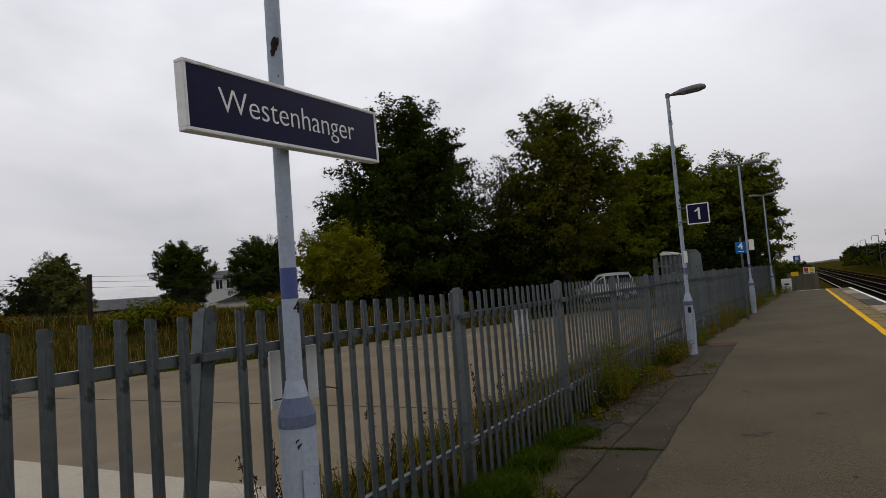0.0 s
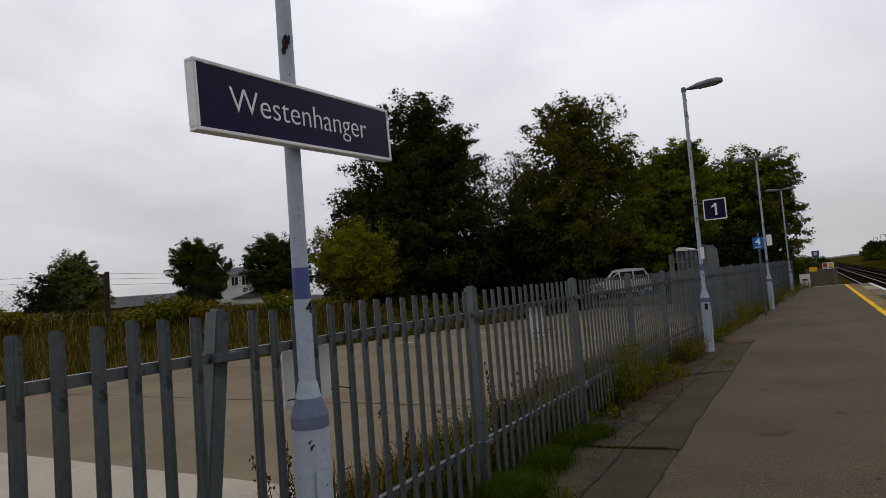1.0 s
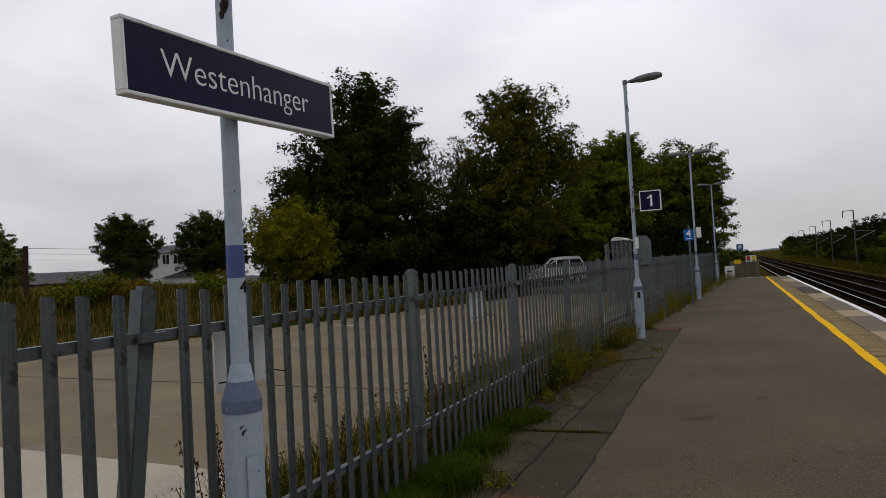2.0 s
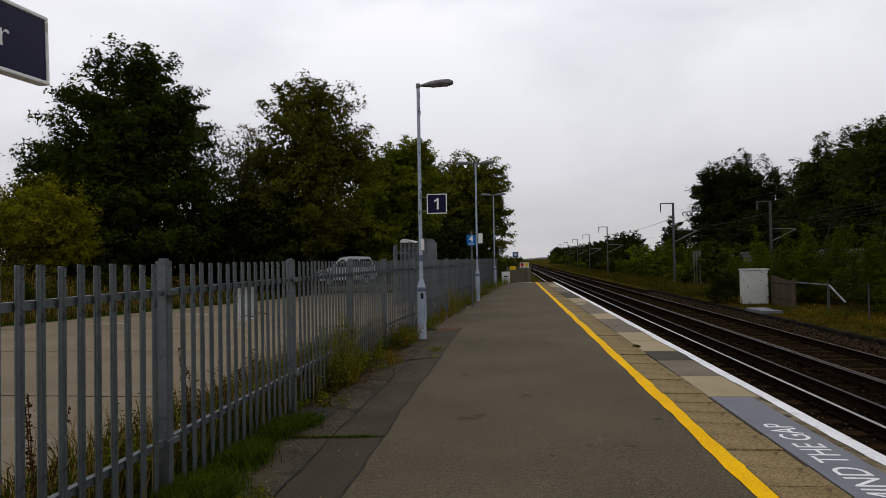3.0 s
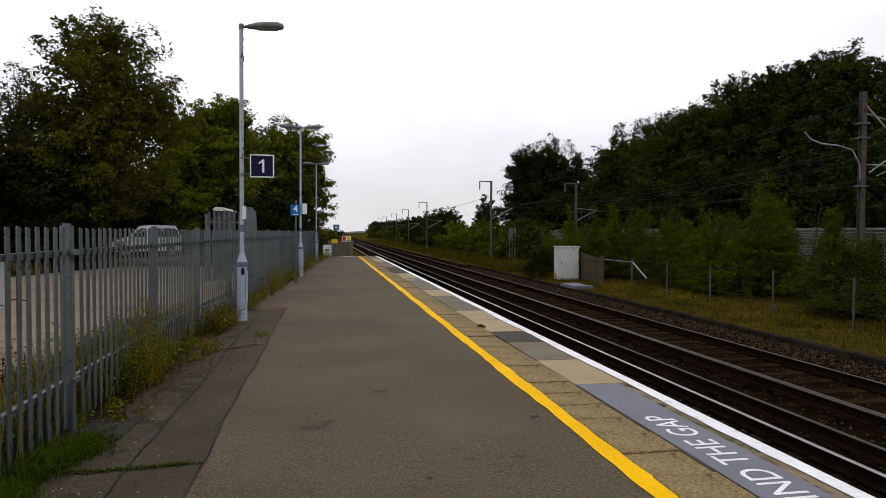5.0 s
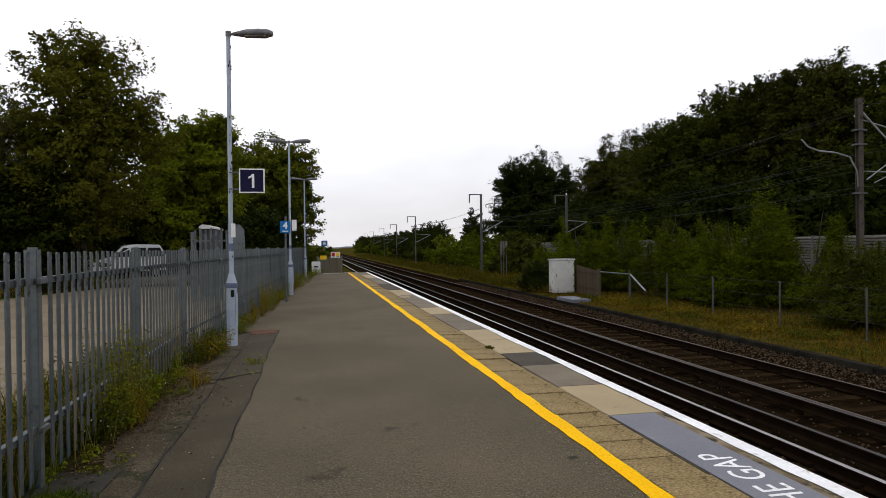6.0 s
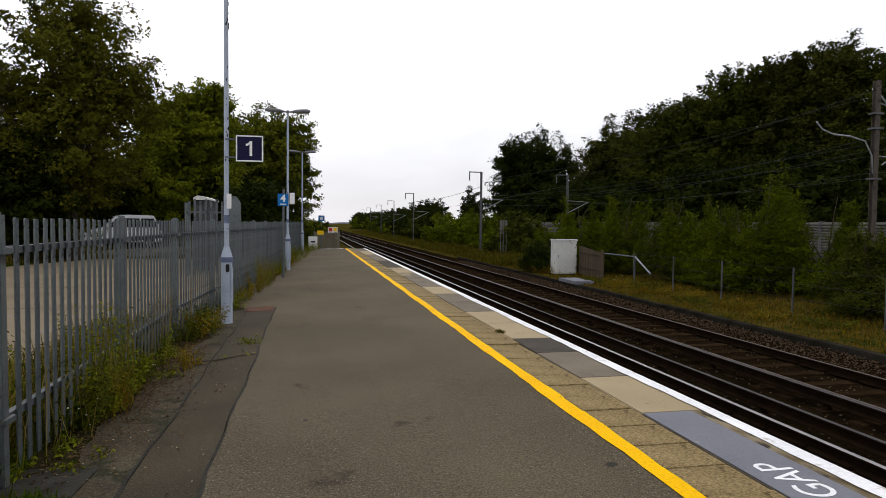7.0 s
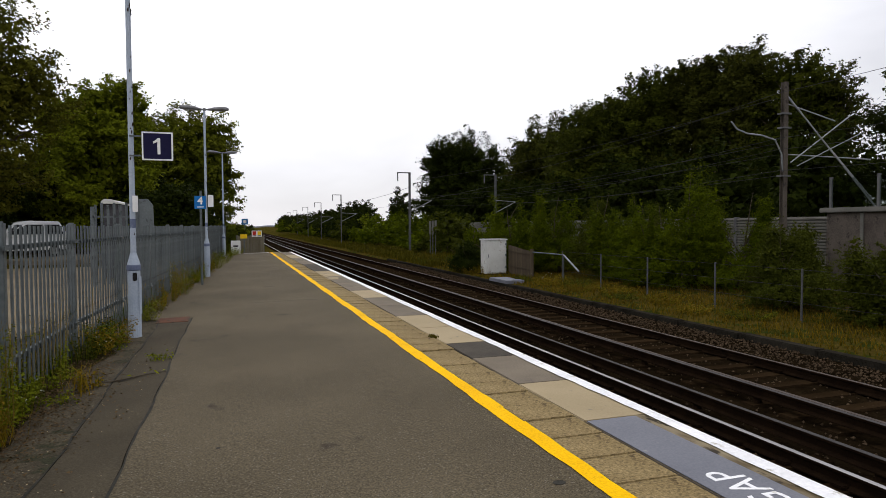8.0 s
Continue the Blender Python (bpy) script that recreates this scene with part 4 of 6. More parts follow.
def four_sign():
    t = thing("marker_post", pose(-1.365, 22.7, fall(-1.37)), "slim grey post with a blue car stop sign", "sign")
    part("post", tubed([(0, 0, -0.05), (0, 0, 2.75)], 0.035, 10), M["galv"], t)
    f = part("sign_face", boxed(-0.17, 0.15, -0.05, -0.038, 2.22, 2.6, bevel=0.003), M["blue_sign"], t, "blue sign with white numeral")
    text_part("numeral", "4", 0.3, M["sign_white"], f, Matrix.Translation((-0.01, -0.0515, 2.45)) @ UP, "white numeral 4", depth=0.001, bold=0.008)
    part("text_bar", boxed(-0.1, 0.08, -0.052, -0.05, 2.265, 2.29), M["sign_white"], f)
    c = thing("camera_box", pose(-1.188, 25.75, 2.3), "white box fixed on the lamp post", "box")
    part("body", boxed(-0.08, 0.09, -0.1, 0.06, 0, 0.4, bevel=0.01), M["sign_white"], c)
    part("bracket", boxed(-0.12, -0.08, -0.02, 0.02, 0.15, 0.2), M["galv"], c)


# ---- planting ----
def trees_left():
    D = M
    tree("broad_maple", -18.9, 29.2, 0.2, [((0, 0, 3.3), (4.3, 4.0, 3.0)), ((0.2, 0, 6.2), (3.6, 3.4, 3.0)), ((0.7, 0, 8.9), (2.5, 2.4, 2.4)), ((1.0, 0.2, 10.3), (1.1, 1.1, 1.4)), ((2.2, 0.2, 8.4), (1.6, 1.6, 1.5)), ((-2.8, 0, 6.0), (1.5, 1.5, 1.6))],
         D["leaf_maple_lit"], "broad dark green maple with a ragged pointed crown", 1, 540, 80, 0.72, 0.25, 0.35, swell=1.22)
    tree("golden_tree", -18.6, 23.2, 1.0, [((0, 0, 2.6), (2.1, 1.8, 1.5)), ((0.4, 0, 1.7), (2.0, 1.8, 1.1))], D["leaf_yellow"], "low golden-leaved tree at the edge of the yard", 2, 240, 110, 0.41, 0.105, 0.12, fill=0.5, swell=1.0)
    tree("round_shrub_tree", -24.35, 24.2, 1.3, [((0, 0, 2.4), (1.75, 1.75, 1.45)), ((0.2, 0, 1.5), (1.5, 1.5, 1.0))], D["leaf_shrub"], "rounded dense green tree on the bank", 3, 330, 100, 0.3, 0.105, 0.16, fill=0.25, swell=1.0)
    tree("round_shrub_tree", -26.9, 21.3, 1.25, [((0, 0, 2.6), (1.4, 1.4, 1.2)), ((0.1, 0, 1.5), (1.15, 1.15, 0.9))], D["leaf_shrub"], "oval dense green tree on the bank", 4, 270, 100, 0.27, 0.10, 0.15, fill=0.25, swell=1.0)
    tree("willow", -34.0, 18.5, 1.15, [((0.4, 0.3, 2.75), (1.05, 1.05, 1.1)), ((0.2, 0.1, 1.7), (1.3, 1.25, 1.5)), ((0.9, 0.6, 1.4), (1.2, 1.2, 1.3))], D["leaf_willow"], "olive drooping willow beyond the bank", 5, 330, 90, 0.3, 0.11, 0.2, fill=0.3, swell=1.0)
    tree("dark_bush", -34.3, 18.3, 1.2, [((0, 0, 1.2), (1.8, 1.6, 1.2))], D["leaf_dark"], "dark bush beside the willow", 6, 70, 60, 0.45, 0.22, 0.1)
    tree("dark_bush", -38.5, 14.5, 1.0, [((0, 0, 1.2), (2.4, 2.0, 1.1))], D["leaf_dark"], "dark bush beyond the wire fence", 7, 70, 60, 0.45, 0.22, 0.1)
    tree("airy_ash", -11.0, 33.5, -0.25, [((0.3, 0, 8.6), (2.7, 2.6, 2.7)), ((1.9, 0, 7.4), (1.9, 1.8, 1.7)), ((-1.8, 0, 7.2), (1.4, 1.4, 1.3)), ((0, 0, 5.4), (3.2, 3.0, 2.2)), ((0.2, 0, 10.4), (1.8, 1.7, 1.2)), ((-0.9, 0, 3.7), (2.6, 2.4, 2.3))],
         D["leaf_ash_lit"], "tall airy olive green tree with gaps in the crown", 8, 380, 62, 0.66, 0.22, 0.3, 60, swell=1.12)
    tree("thin_ash", -14.6, 33.5, 0.4, [((0, 0, 6.6), (1.9, 1.8, 2.0)), ((0.6, 0, 4.8), (1.6, 1.6, 1.6))], D["leaf_grey"], "thin pale tree with bare twigs showing", 9, 120, 34, 0.5, 0.16, 0.16, 90)
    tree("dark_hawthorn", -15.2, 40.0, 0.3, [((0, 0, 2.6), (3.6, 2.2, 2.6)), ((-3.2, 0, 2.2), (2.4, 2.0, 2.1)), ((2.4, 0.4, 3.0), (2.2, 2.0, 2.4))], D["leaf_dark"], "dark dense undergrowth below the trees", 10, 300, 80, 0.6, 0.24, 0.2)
    tree("green_sycamore", -8.3, 44.5, 0.2, [((0, 0, 4.0), (3.4, 3.2, 3.6)), ((0.8, 0, 7.4), (2.6, 2.4, 2.2)), ((1.6, 0, 8.9), (1.4, 1.4, 1.0)), ((-1.4, 0, 7.6), (1.6, 1.6, 1.4))], D["leaf_light"], "bright green sycamore behind the fence", 11, 340, 80, 0.65, 0.26, 0.3)
    tree("dark_oak", -5.0, 61.0, 0.0, [((0, 0, 4.5), (4.4, 4.0, 4.4)), ((1.0, 0, 8.6), (3.6, 3.2, 2.6)), ((2.9, -0.4, 6.6), (1.9, 1.8, 2.8)), ((-2.6, 0, 8.3), (2.2, 2.0, 2.2))], D["leaf_oak_lit"], "broad oak at the end of the row", 12, 420, 75, 0.75, 0.32, 0.4)
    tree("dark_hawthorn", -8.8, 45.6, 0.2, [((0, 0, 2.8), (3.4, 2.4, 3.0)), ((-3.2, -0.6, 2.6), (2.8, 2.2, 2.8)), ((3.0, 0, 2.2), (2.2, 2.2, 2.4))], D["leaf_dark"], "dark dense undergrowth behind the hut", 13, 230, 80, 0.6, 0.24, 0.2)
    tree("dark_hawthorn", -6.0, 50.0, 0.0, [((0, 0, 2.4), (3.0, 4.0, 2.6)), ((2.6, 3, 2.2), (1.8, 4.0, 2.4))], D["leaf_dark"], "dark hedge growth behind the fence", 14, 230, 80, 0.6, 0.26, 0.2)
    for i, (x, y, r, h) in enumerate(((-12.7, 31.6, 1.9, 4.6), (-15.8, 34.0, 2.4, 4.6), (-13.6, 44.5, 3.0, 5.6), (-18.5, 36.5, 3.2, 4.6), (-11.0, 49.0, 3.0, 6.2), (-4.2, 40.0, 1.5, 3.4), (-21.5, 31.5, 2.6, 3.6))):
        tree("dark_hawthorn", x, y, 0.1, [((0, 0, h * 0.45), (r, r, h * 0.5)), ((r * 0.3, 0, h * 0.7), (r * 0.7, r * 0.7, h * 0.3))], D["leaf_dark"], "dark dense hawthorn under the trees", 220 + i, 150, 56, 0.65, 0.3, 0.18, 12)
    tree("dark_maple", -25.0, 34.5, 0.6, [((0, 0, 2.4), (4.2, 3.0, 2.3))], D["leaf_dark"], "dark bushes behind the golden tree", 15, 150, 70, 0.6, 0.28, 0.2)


def trees_right():
    D = M
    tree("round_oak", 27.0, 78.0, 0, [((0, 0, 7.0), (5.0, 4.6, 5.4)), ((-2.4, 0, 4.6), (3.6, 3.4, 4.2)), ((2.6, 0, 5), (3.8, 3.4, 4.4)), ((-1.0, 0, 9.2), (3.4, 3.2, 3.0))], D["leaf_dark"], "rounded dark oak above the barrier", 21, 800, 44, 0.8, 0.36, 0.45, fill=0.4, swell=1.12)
    tree("bronze_tree", 32.2, 64.5, 0, [((0, 0, 7.4), (4.2, 4.0, 5.0)), ((2.2, -1, 9.6), (2.4, 2.4, 2.6)), ((-2.6, 0, 6), (2.6, 2.6, 3.6))], D["leaf_brown"], "bronze tinged broadleaf tree", 22, 520, 75, 0.8, 0.34, 0.4)
    tree("ragged_poplar", 30.2, 53.0, 0, [((0, 0, 6.4), (3.6, 3.6, 5.2)), ((0.5, 0, 10.4), (2.0, 2.0, 1.9))], D["leaf_mid"], "ragged green tree above the barrier", 29, 420, 70, 0.7, 0.28, 0.35, fill=0.45)
    tree("ragged_poplar", 32.0, 47.8, 0, [((0, 0, 7.3), (3.2, 3.2, 5.6)), ((0.8, -0.8, 11.8), (1.9, 1.9, 2.1)), ((-1.6, 1.2, 10.2), (1.7, 1.7, 1.9))], D["leaf_mid"], "ragged green tree with a broken top", 23, 470, 70, 0.7, 0.28, 0.35, fill=0.45)
    tree("ragged_poplar", 34.0, 43.8, 0, [((0, 0, 7.5), (2.8, 2.8, 5.6)), ((-0.2, 0, 12.4), (1.9, 1.8, 1.8)), ((1.2, -1, 10.7), (2.2, 2.2, 2.4))], D["leaf_brown"], "ragged olive tree with an uneven top", 24, 420, 70, 0.65, 0.27, 0.35, fill=0.45)
    tree("ragged_poplar", 34.9, 40.2, 0, [((0, 0, 7.1), (2.8, 2.8, 5.6)), ((0.0, 0, 12.2), (2.0, 1.9, 2.1))], D["leaf_brown"], "tall olive tree in the row", 30, 400, 66, 0.65, 0.27, 0.35, fill=0.45)
    tree("ragged_poplar", 36.0, 37.0, 0, [((0, 0, 6.9), (2.6, 2.6, 5.2)), ((0.2, 0, 11.2), (1.9, 1.8, 1.7)), ((1.0, -1.0, 10.0), (1.6, 1.6, 1.9))], D["leaf_mid"], "tall olive tree with limbs showing", 25, 290, 58, 0.62, 0.27, 0.35, 50)
    tree("airy_poplar", 37.4, 34.9, 0, [((0, 0, 9.8), (1.3, 1.3, 2.1)), ((0, 0, 6.7), (1.9, 1.9, 3.2))], D["leaf_brown"], "thin tree with bare limbs", 26, 120, 45, 0.5, 0.22, 0.22, 60)
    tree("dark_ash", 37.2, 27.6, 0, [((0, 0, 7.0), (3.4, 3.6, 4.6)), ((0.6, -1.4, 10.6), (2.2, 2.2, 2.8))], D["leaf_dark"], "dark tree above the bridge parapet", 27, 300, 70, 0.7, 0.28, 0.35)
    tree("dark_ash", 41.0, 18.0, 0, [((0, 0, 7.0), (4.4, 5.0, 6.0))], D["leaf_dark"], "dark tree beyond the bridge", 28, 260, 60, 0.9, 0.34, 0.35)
    # understorey behind the barrier
    for i, (x, y, r) in enumerate(((27.5, 28, 3.2), (28.5, 36, 3.4), (28.0, 44, 3.4), (27.5, 52, 3.2), (26.5, 60, 3.2), (25.5, 68, 3.0), (33, 33, 4.0), (24, 76, 3.0), (33, 56, 4.2), (30.5, 15.5, 3.4), (33.5, 9.5, 4.0), (35.5, 22.0, 4.2))):
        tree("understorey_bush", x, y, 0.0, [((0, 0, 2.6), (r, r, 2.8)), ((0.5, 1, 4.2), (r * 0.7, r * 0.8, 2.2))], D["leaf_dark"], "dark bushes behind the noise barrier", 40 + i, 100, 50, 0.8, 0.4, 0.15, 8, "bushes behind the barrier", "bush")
    tree("lone_conifer", 36.3, 148.0, 0, [((0, 0, 5.4), (2.0, 2.0, 4.8)), ((1.0, 0, 4), (2.8, 2.8, 2.8))], D["leaf_dark"], "small dark tree far along the line", 60, 110, 50, 0.7, 0.45, 0.3)
    # birch saplings by the wire fence
    for i, (x, y, h, r, mk) in enumerate(((13.1, 33.0, 3.5, 1.2, "leaf_birch"), (14.6, 30.8, 3.7, 1.3, "leaf_birch"), (15.0, 27.6, 3.6, 1.2, "leaf_mid"), (15.2, 24.6, 3.3, 1.1, "leaf_birch"), (15.0, 22.0, 4.0, 1.25, "leaf_birch"), (15.9, 20.2, 3.3, 1.0, "leaf_birch"), (17.2, 27.0, 3.2, 1.5, "leaf_mid"), (17.6, 31.5, 3.4, 1.6, "leaf_mid"),
                                              (13.9, 31.8, 3.2, 1.0, "leaf_birch"), (14.9, 26.0, 3.0, 1.0, "leaf_birch"), (14.3, 23.3, 2.8, 0.9, "leaf_birch"), (16.2, 23.0, 3.4, 1.2, "leaf_mid"), (16.4, 25.0, 3.0, 1.2, "leaf_mid"), (14.0, 16.4, 2.3, 1.1, "leaf_mid"), (13.7, 13.2, 2.0, 0.9, "leaf_mid"), (16.6, 13.6, 2.2, 1.3, "leaf_dark"), (16.8, 36.5, 3.3, 1.6, "leaf_mid"), (14.6, 39.5, 2.8, 1.4, "leaf_birch"), (12.3, 34.6, 1.6, 0.9, "leaf_dark"), (11.0, 33.6, 1.3, 0.8, "leaf_dark"), (12.8, 37.0, 2.2, 1.1, "leaf_birch"), (15.8, 18.0, 2.4, 1.0, "leaf_mid"))):
        q = np.random.default_rng(500 + i)
        r, h = r * 1.12, h * 0.95
        blobs = [((0, 0, h * 0.24), (r * 1.05, r * 1.05, h * 0.24))]
        for k in range(6):
            a, d = q.uniform(0, 6.28), r * q.uniform(0.15, 0.85)
            hh = h * (q.uniform(0.62, 1.0) if k else 1.0)
            rr = r * q.uniform(0.26, 0.4)
            blobs += [((d * math.cos(a), d * math.sin(a), hh * 0.55), (rr, rr, hh * 0.3)), ((d * 1.15 * math.cos(a), d * 1.15 * math.sin(a), hh * 0.84), (rr * 0.5, rr * 0.5, hh * 0.16)), ((d * 1.2 * math.cos(a), d * 1.2 * math.sin(a), hh * 1.02), (rr * 0.22, rr * 0.22, hh * 0.12))]
        tree("birch_sapling", x, y, -0.72, blobs, M[mk], "young bushy birch beside the wire fence", 70 + i, 330, 84, 0.26, 0.053, 0.045, 30, "saplings by the wire fence", "sapling", 0.5, 0.08)
    # scrub running away along the line
    rng = np.random.default_rng(90)
    for i in range(30):
        y = 42 + 7.2 * i + rng.uniform(-2, 2)
        x = 15.0 + rng.uniform(-0.5, 2.5) + 0.008 * y
        h = rng.uniform(2.0, 3.2) + 0.006 * y
        tree("scrub_bush", x, y, -0.72, [((0, 0, h * 0.42), (2.2, 3.4, h * 0.5)), ((0.8, 1, h * 0.65), (1.4, 2.0, h * 0.4))], M[("leaf_birch", "leaf_mid", "leaf_light")[int(rng.integers(0, 3))]], "scrubby green bush along the line", 100 + i, 60 if i < 12 else 34, 36, 0.5, 0.34 if i < 10 else 0.55, 0.06, 6, "scrub along the line", "bush")
    for i in range(14):
        y = 92 + 14 * i
        h = rng.uniform(3.2, 4.6) + 0.006 * y
        tree("line_side_tree", 15.5 + 0.012 * y + rng.uniform(-1, 1), y, -0.5, [((0, 0, h * 0.5), (2.4, 5.0, h * 0.5)), ((0.5, 1, h * 0.8), (1.4, 3.0, h * 0.25))], M["leaf_dark"], "dark tree beside the far line", 170 + i, 120, 40, 0.55, 0.34, 0.12, 8, "trees along the line")
    for i in range(12):
        y = 52 + 5.5 * i
        tree("scrub_bush", -0.8 + 0.15 * i + rng.uniform(-0.7, 0.7), y, -0.7, [((0, 0, 1.1), (1.7, 2.6, 1.2))], M[("leaf_mid", "leaf_light", "leaf_dark")[i % 3]], "low scrub past the platform end", 190 + i, 50, 40, 0.35, 0.22, 0.04, 4, "scrub along the line", "bush")
    for i in range(16):
        y = 60 + 22 * i
        tree("scrub_bush", -4.0 - 0.02 * y + (0.5 * i) % 1.3, y + 14, -0.6, [((0, 0, 1.6), (2.4, 5.0, 1.7))], M["leaf_mid"], "scrubby bush beyond the platform end", 140 + i, 40, 40, 0.6, 0.4, 0.06, 4, "scrub along the line", "bush")


def backdrop():
    """Distant wooded rise at the horizon."""
    rng = random.Random(8)
    vs, fs = [], []
    n = 160
    for i in range(n + 1):
        a = radians(-75 + 150 * i / n)
        r = 900
        h = 2.5 + 1.5 * math.sin(i * 0.21) + 1.5 * math.sin(i * 0.77) + rng.uniform(-0.8, 0.8)
        vs += [(r * math.sin(a), r * math.cos(a), -3), (r * math.sin(a), r * math.cos(a), h), ((r + 150) * math.sin(a), (r + 150) * math.cos(a), h + 1)]
    for i in range(n):
        for k in (0, 1):
            fs.append((3 * i + k, 3 * i + 3 + k, 3 * i + 4 + k, 3 * i + 1 + k))
    me = bpy.data.meshes.new("backdrop")
    me.from_pydata(vs, [], fs)
    tagged(link("backdrop", me, M["far_haze"]), "distant wooded rise with pale grey haze in its colour", "backdrop", "", "structure")


def grass_stuff(name, n, xy, height, lean, width, material, label, seed, z=None):
    rng = np.random.default_rng(seed)
    x, y = xy(n, rng)
    zz = np.array([ground_z(a, b) for a, b in zip(x, y)]) if z is None else np.array([fall(a) for a in x]) + z
    return tagged(link(name, blades_mesh(name, np.stack([x, y, zz], 1), height, lean, width, rng), material), label, "grass", "", "stuff")


def planting():
    def bank(n, rng):
        y = rng.uniform(-2, 30, n)
        e = np.array([yard_edge(v) for v in y])
        return e - 0.2 - 11 * rng.random(n) ** 1.5, y
    grass_stuff("bank_grass", 24000, bank, 0.38, 0.5, 0.012, M["grass_mix"], "tall mixed grass on the bank", 31)
    grass_stuff("bank_dry_grass", 11000, bank, 0.5, 0.45, 0.009, M["grass_dry"], "dry grass stems on the bank", 32)
    def yard_rim(n, rng):
        y = rng.uniform(-2, 30, n)
        return np.array([yard_edge(v) for v in y]) - rng.uniform(-0.1, 0.9, n), y
    grass_stuff("rim_grass", 9000, yard_rim, 0.12, 0.6, 0.014, M["grass"], "short green grass at the yard's edge", 30)
    def fence_foot(n, rng):
        y = -1 + 45 * rng.random(n) ** 1.7
        fx = np.array([fence_x(v) for v in y])
        return fx + rng.normal(-0.15, 0.12, n), y
    grass_stuff("fence_grass", 4000, fence_foot, 0.30, 0.6, 0.006, M["grass"], "green grass growing along the fence foot", 33, 0.0)
    grass_stuff("fence_dry_grass", 380, fence_foot, 0.75, 0.55, 0.004, M["grass_dry"], "dry grass stems leaning through the fence", 34, 0.0)
    def behind_fence(n, rng):
        return -2.6 - 0.95 * rng.random(n) ** 1.3, 1.8 + 10.5 * rng.random(n)
    grass_stuff("rough_grass", 7000, behind_fence, 0.42, 0.55, 0.008, M["grass_mix"], "rough green and brown growth behind the fence", 57, -0.01)
    grass_stuff("rough_dry_grass", 1500, behind_fence, 0.6, 0.45, 0.005, M["grass_dry"], "dry stems among the growth behind the fence", 58, -0.01)
    def tuft(cx, cy, sx, sy):
        return lambda n, rng: (rng.normal(cx, sx, n), rng.normal(cy, sy, n))
    for i, (cx, cy, sx, sy, n, h) in enumerate(((-2.26, 6.25, 0.10, 0.13, 2600, 0.08), (-2.36, 5.85, 0.08, 0.15, 2400, 0.13), (-2.42, 5.35, 0.08, 0.12, 1500, 0.10), (-2.34, 4.95, 0.10, 0.16, 2600, 0.15), (-2.42, 4.4, 0.08, 0.16, 1700, 0.12), (-2.26, 3.95, 0.12, 0.18, 3200, 0.19),
                                                       (-2.36, 3.4, 0.10, 0.16, 2000, 0.13), (-2.22, 2.95, 0.12, 0.18, 3200, 0.2), (-2.3, 2.4, 0.12, 0.2, 2400, 0.17), (-2.4, 1.8, 0.08, 0.35, 1600, 0.2), (-1.78, 5.72, 0.2, 0.012, 240, 0.03), (-1.45, 5.74, 0.12, 0.012, 150, 0.03), (-2.1, 5.74, 0.1, 0.012, 110, 0.03))):
        grass_stuff("grass_tuft", n, tuft(cx, cy, sx, sy), h, 0.95, 0.0045, M["grass"], "green grass tuft spilling onto the tarmac", 35 + i, 0.0)
    grass_stuff("joint_tuft", 160, tuft(2.29, 11.58, 0.03, 0.06), 0.05, 0.9, 0.005, M["grass_mix"], "small tuft in the joint of the slabs", 530, 0.0)
    for i, (cx, cy, n) in enumerate(((-2.3, 8.55, 110), (-2.4, 9.0, 50), (-2.0, 10.15, 30))):
        grass_stuff("straw_tuft", n, tuft(cx, cy, 0.07, 0.12), 0.34, 0.8, 0.004, M["weed_amber"], "amber straw-like grass tuft", 520 + i, 0.0)
    def right_verge(n, rng):
        return rng.uniform(10.3, 15.5, n), 3 + 57 * rng.random(n) ** 1.3
    def far_verge(n, rng):
        return rng.uniform(10.3, 15.0, n), 38 + 140 * rng.random(n) ** 1.6
    grass_stuff("far_verge_grass", 11000, far_verge, 0.45, 0.5, 0.03, M["grass_mix"], "green brown grass bank along the line", 47)
    grass_stuff("verge_grass", 19000, right_verge, 0.10, 0.8, 0.011, M["grass_mix"], "yellowing grass beyond the kerb", 45)
    grass_stuff("verge_dry_grass", 20000, right_verge, 0.16, 0.7, 0.009, M["verge_straw"], "dry straw grass beyond the kerb", 46)
    # fallen leaves and crumbs on the old tarmac
    rng = np.random.default_rng(48)
    n = 4200
    y = np.where(rng.random(n) < 0.65, rng.normal(9.7, 1.3, n), 1.5 + 12 * rng.random(n))
    x = np.where(rng.random(n) < 0.92, -2.42 + np.abs(rng.normal(0, 0.27, n)), rng.uniform(-2.4, -1.4, n))
    p = np.stack([x, y, np.array([fall(a) for a in x]) + 0.012], 1)
    up = np.tile([0, 0, 1.0], (n, 1)) + rng.normal(size=(n, 3)) * 0.25
    tagged(link("leaf_litter", leaf_mesh("leaf_litter", p, up / np.linalg.norm(up, axis=1, keepdims=True), 0.028, rng), M["litter"]), "dry leaves and twigs on the tarmac", "leaf litter", "", "stuff")
    n = 240
    x = rng.uniform(-2.4, -1.25, n)
    p = np.stack([x, 1.5 + 11 * rng.random(n), np.array([fall(a) for a in x]) + 0.012], 1)
    tagged(link("grit", leaf_mesh("grit", p, unit(n, rng) * 0.3 + [0, 0, 0.9], 0.014, rng, 0.9), M["cope_pale"]), "pale grit on the old tarmac", "grit", "", "stuff")
    ys = np.arange(1.0, 13.0, 0.25)
    edge = lambda y: -2.30 + 0.10 * math.sin(1.1 * y) + 0.06 * math.sin(3.7 * y + 1) + 0.04 * math.sin(8.3 * y) + 0.14 * smooth_step(8, 9.4, y)
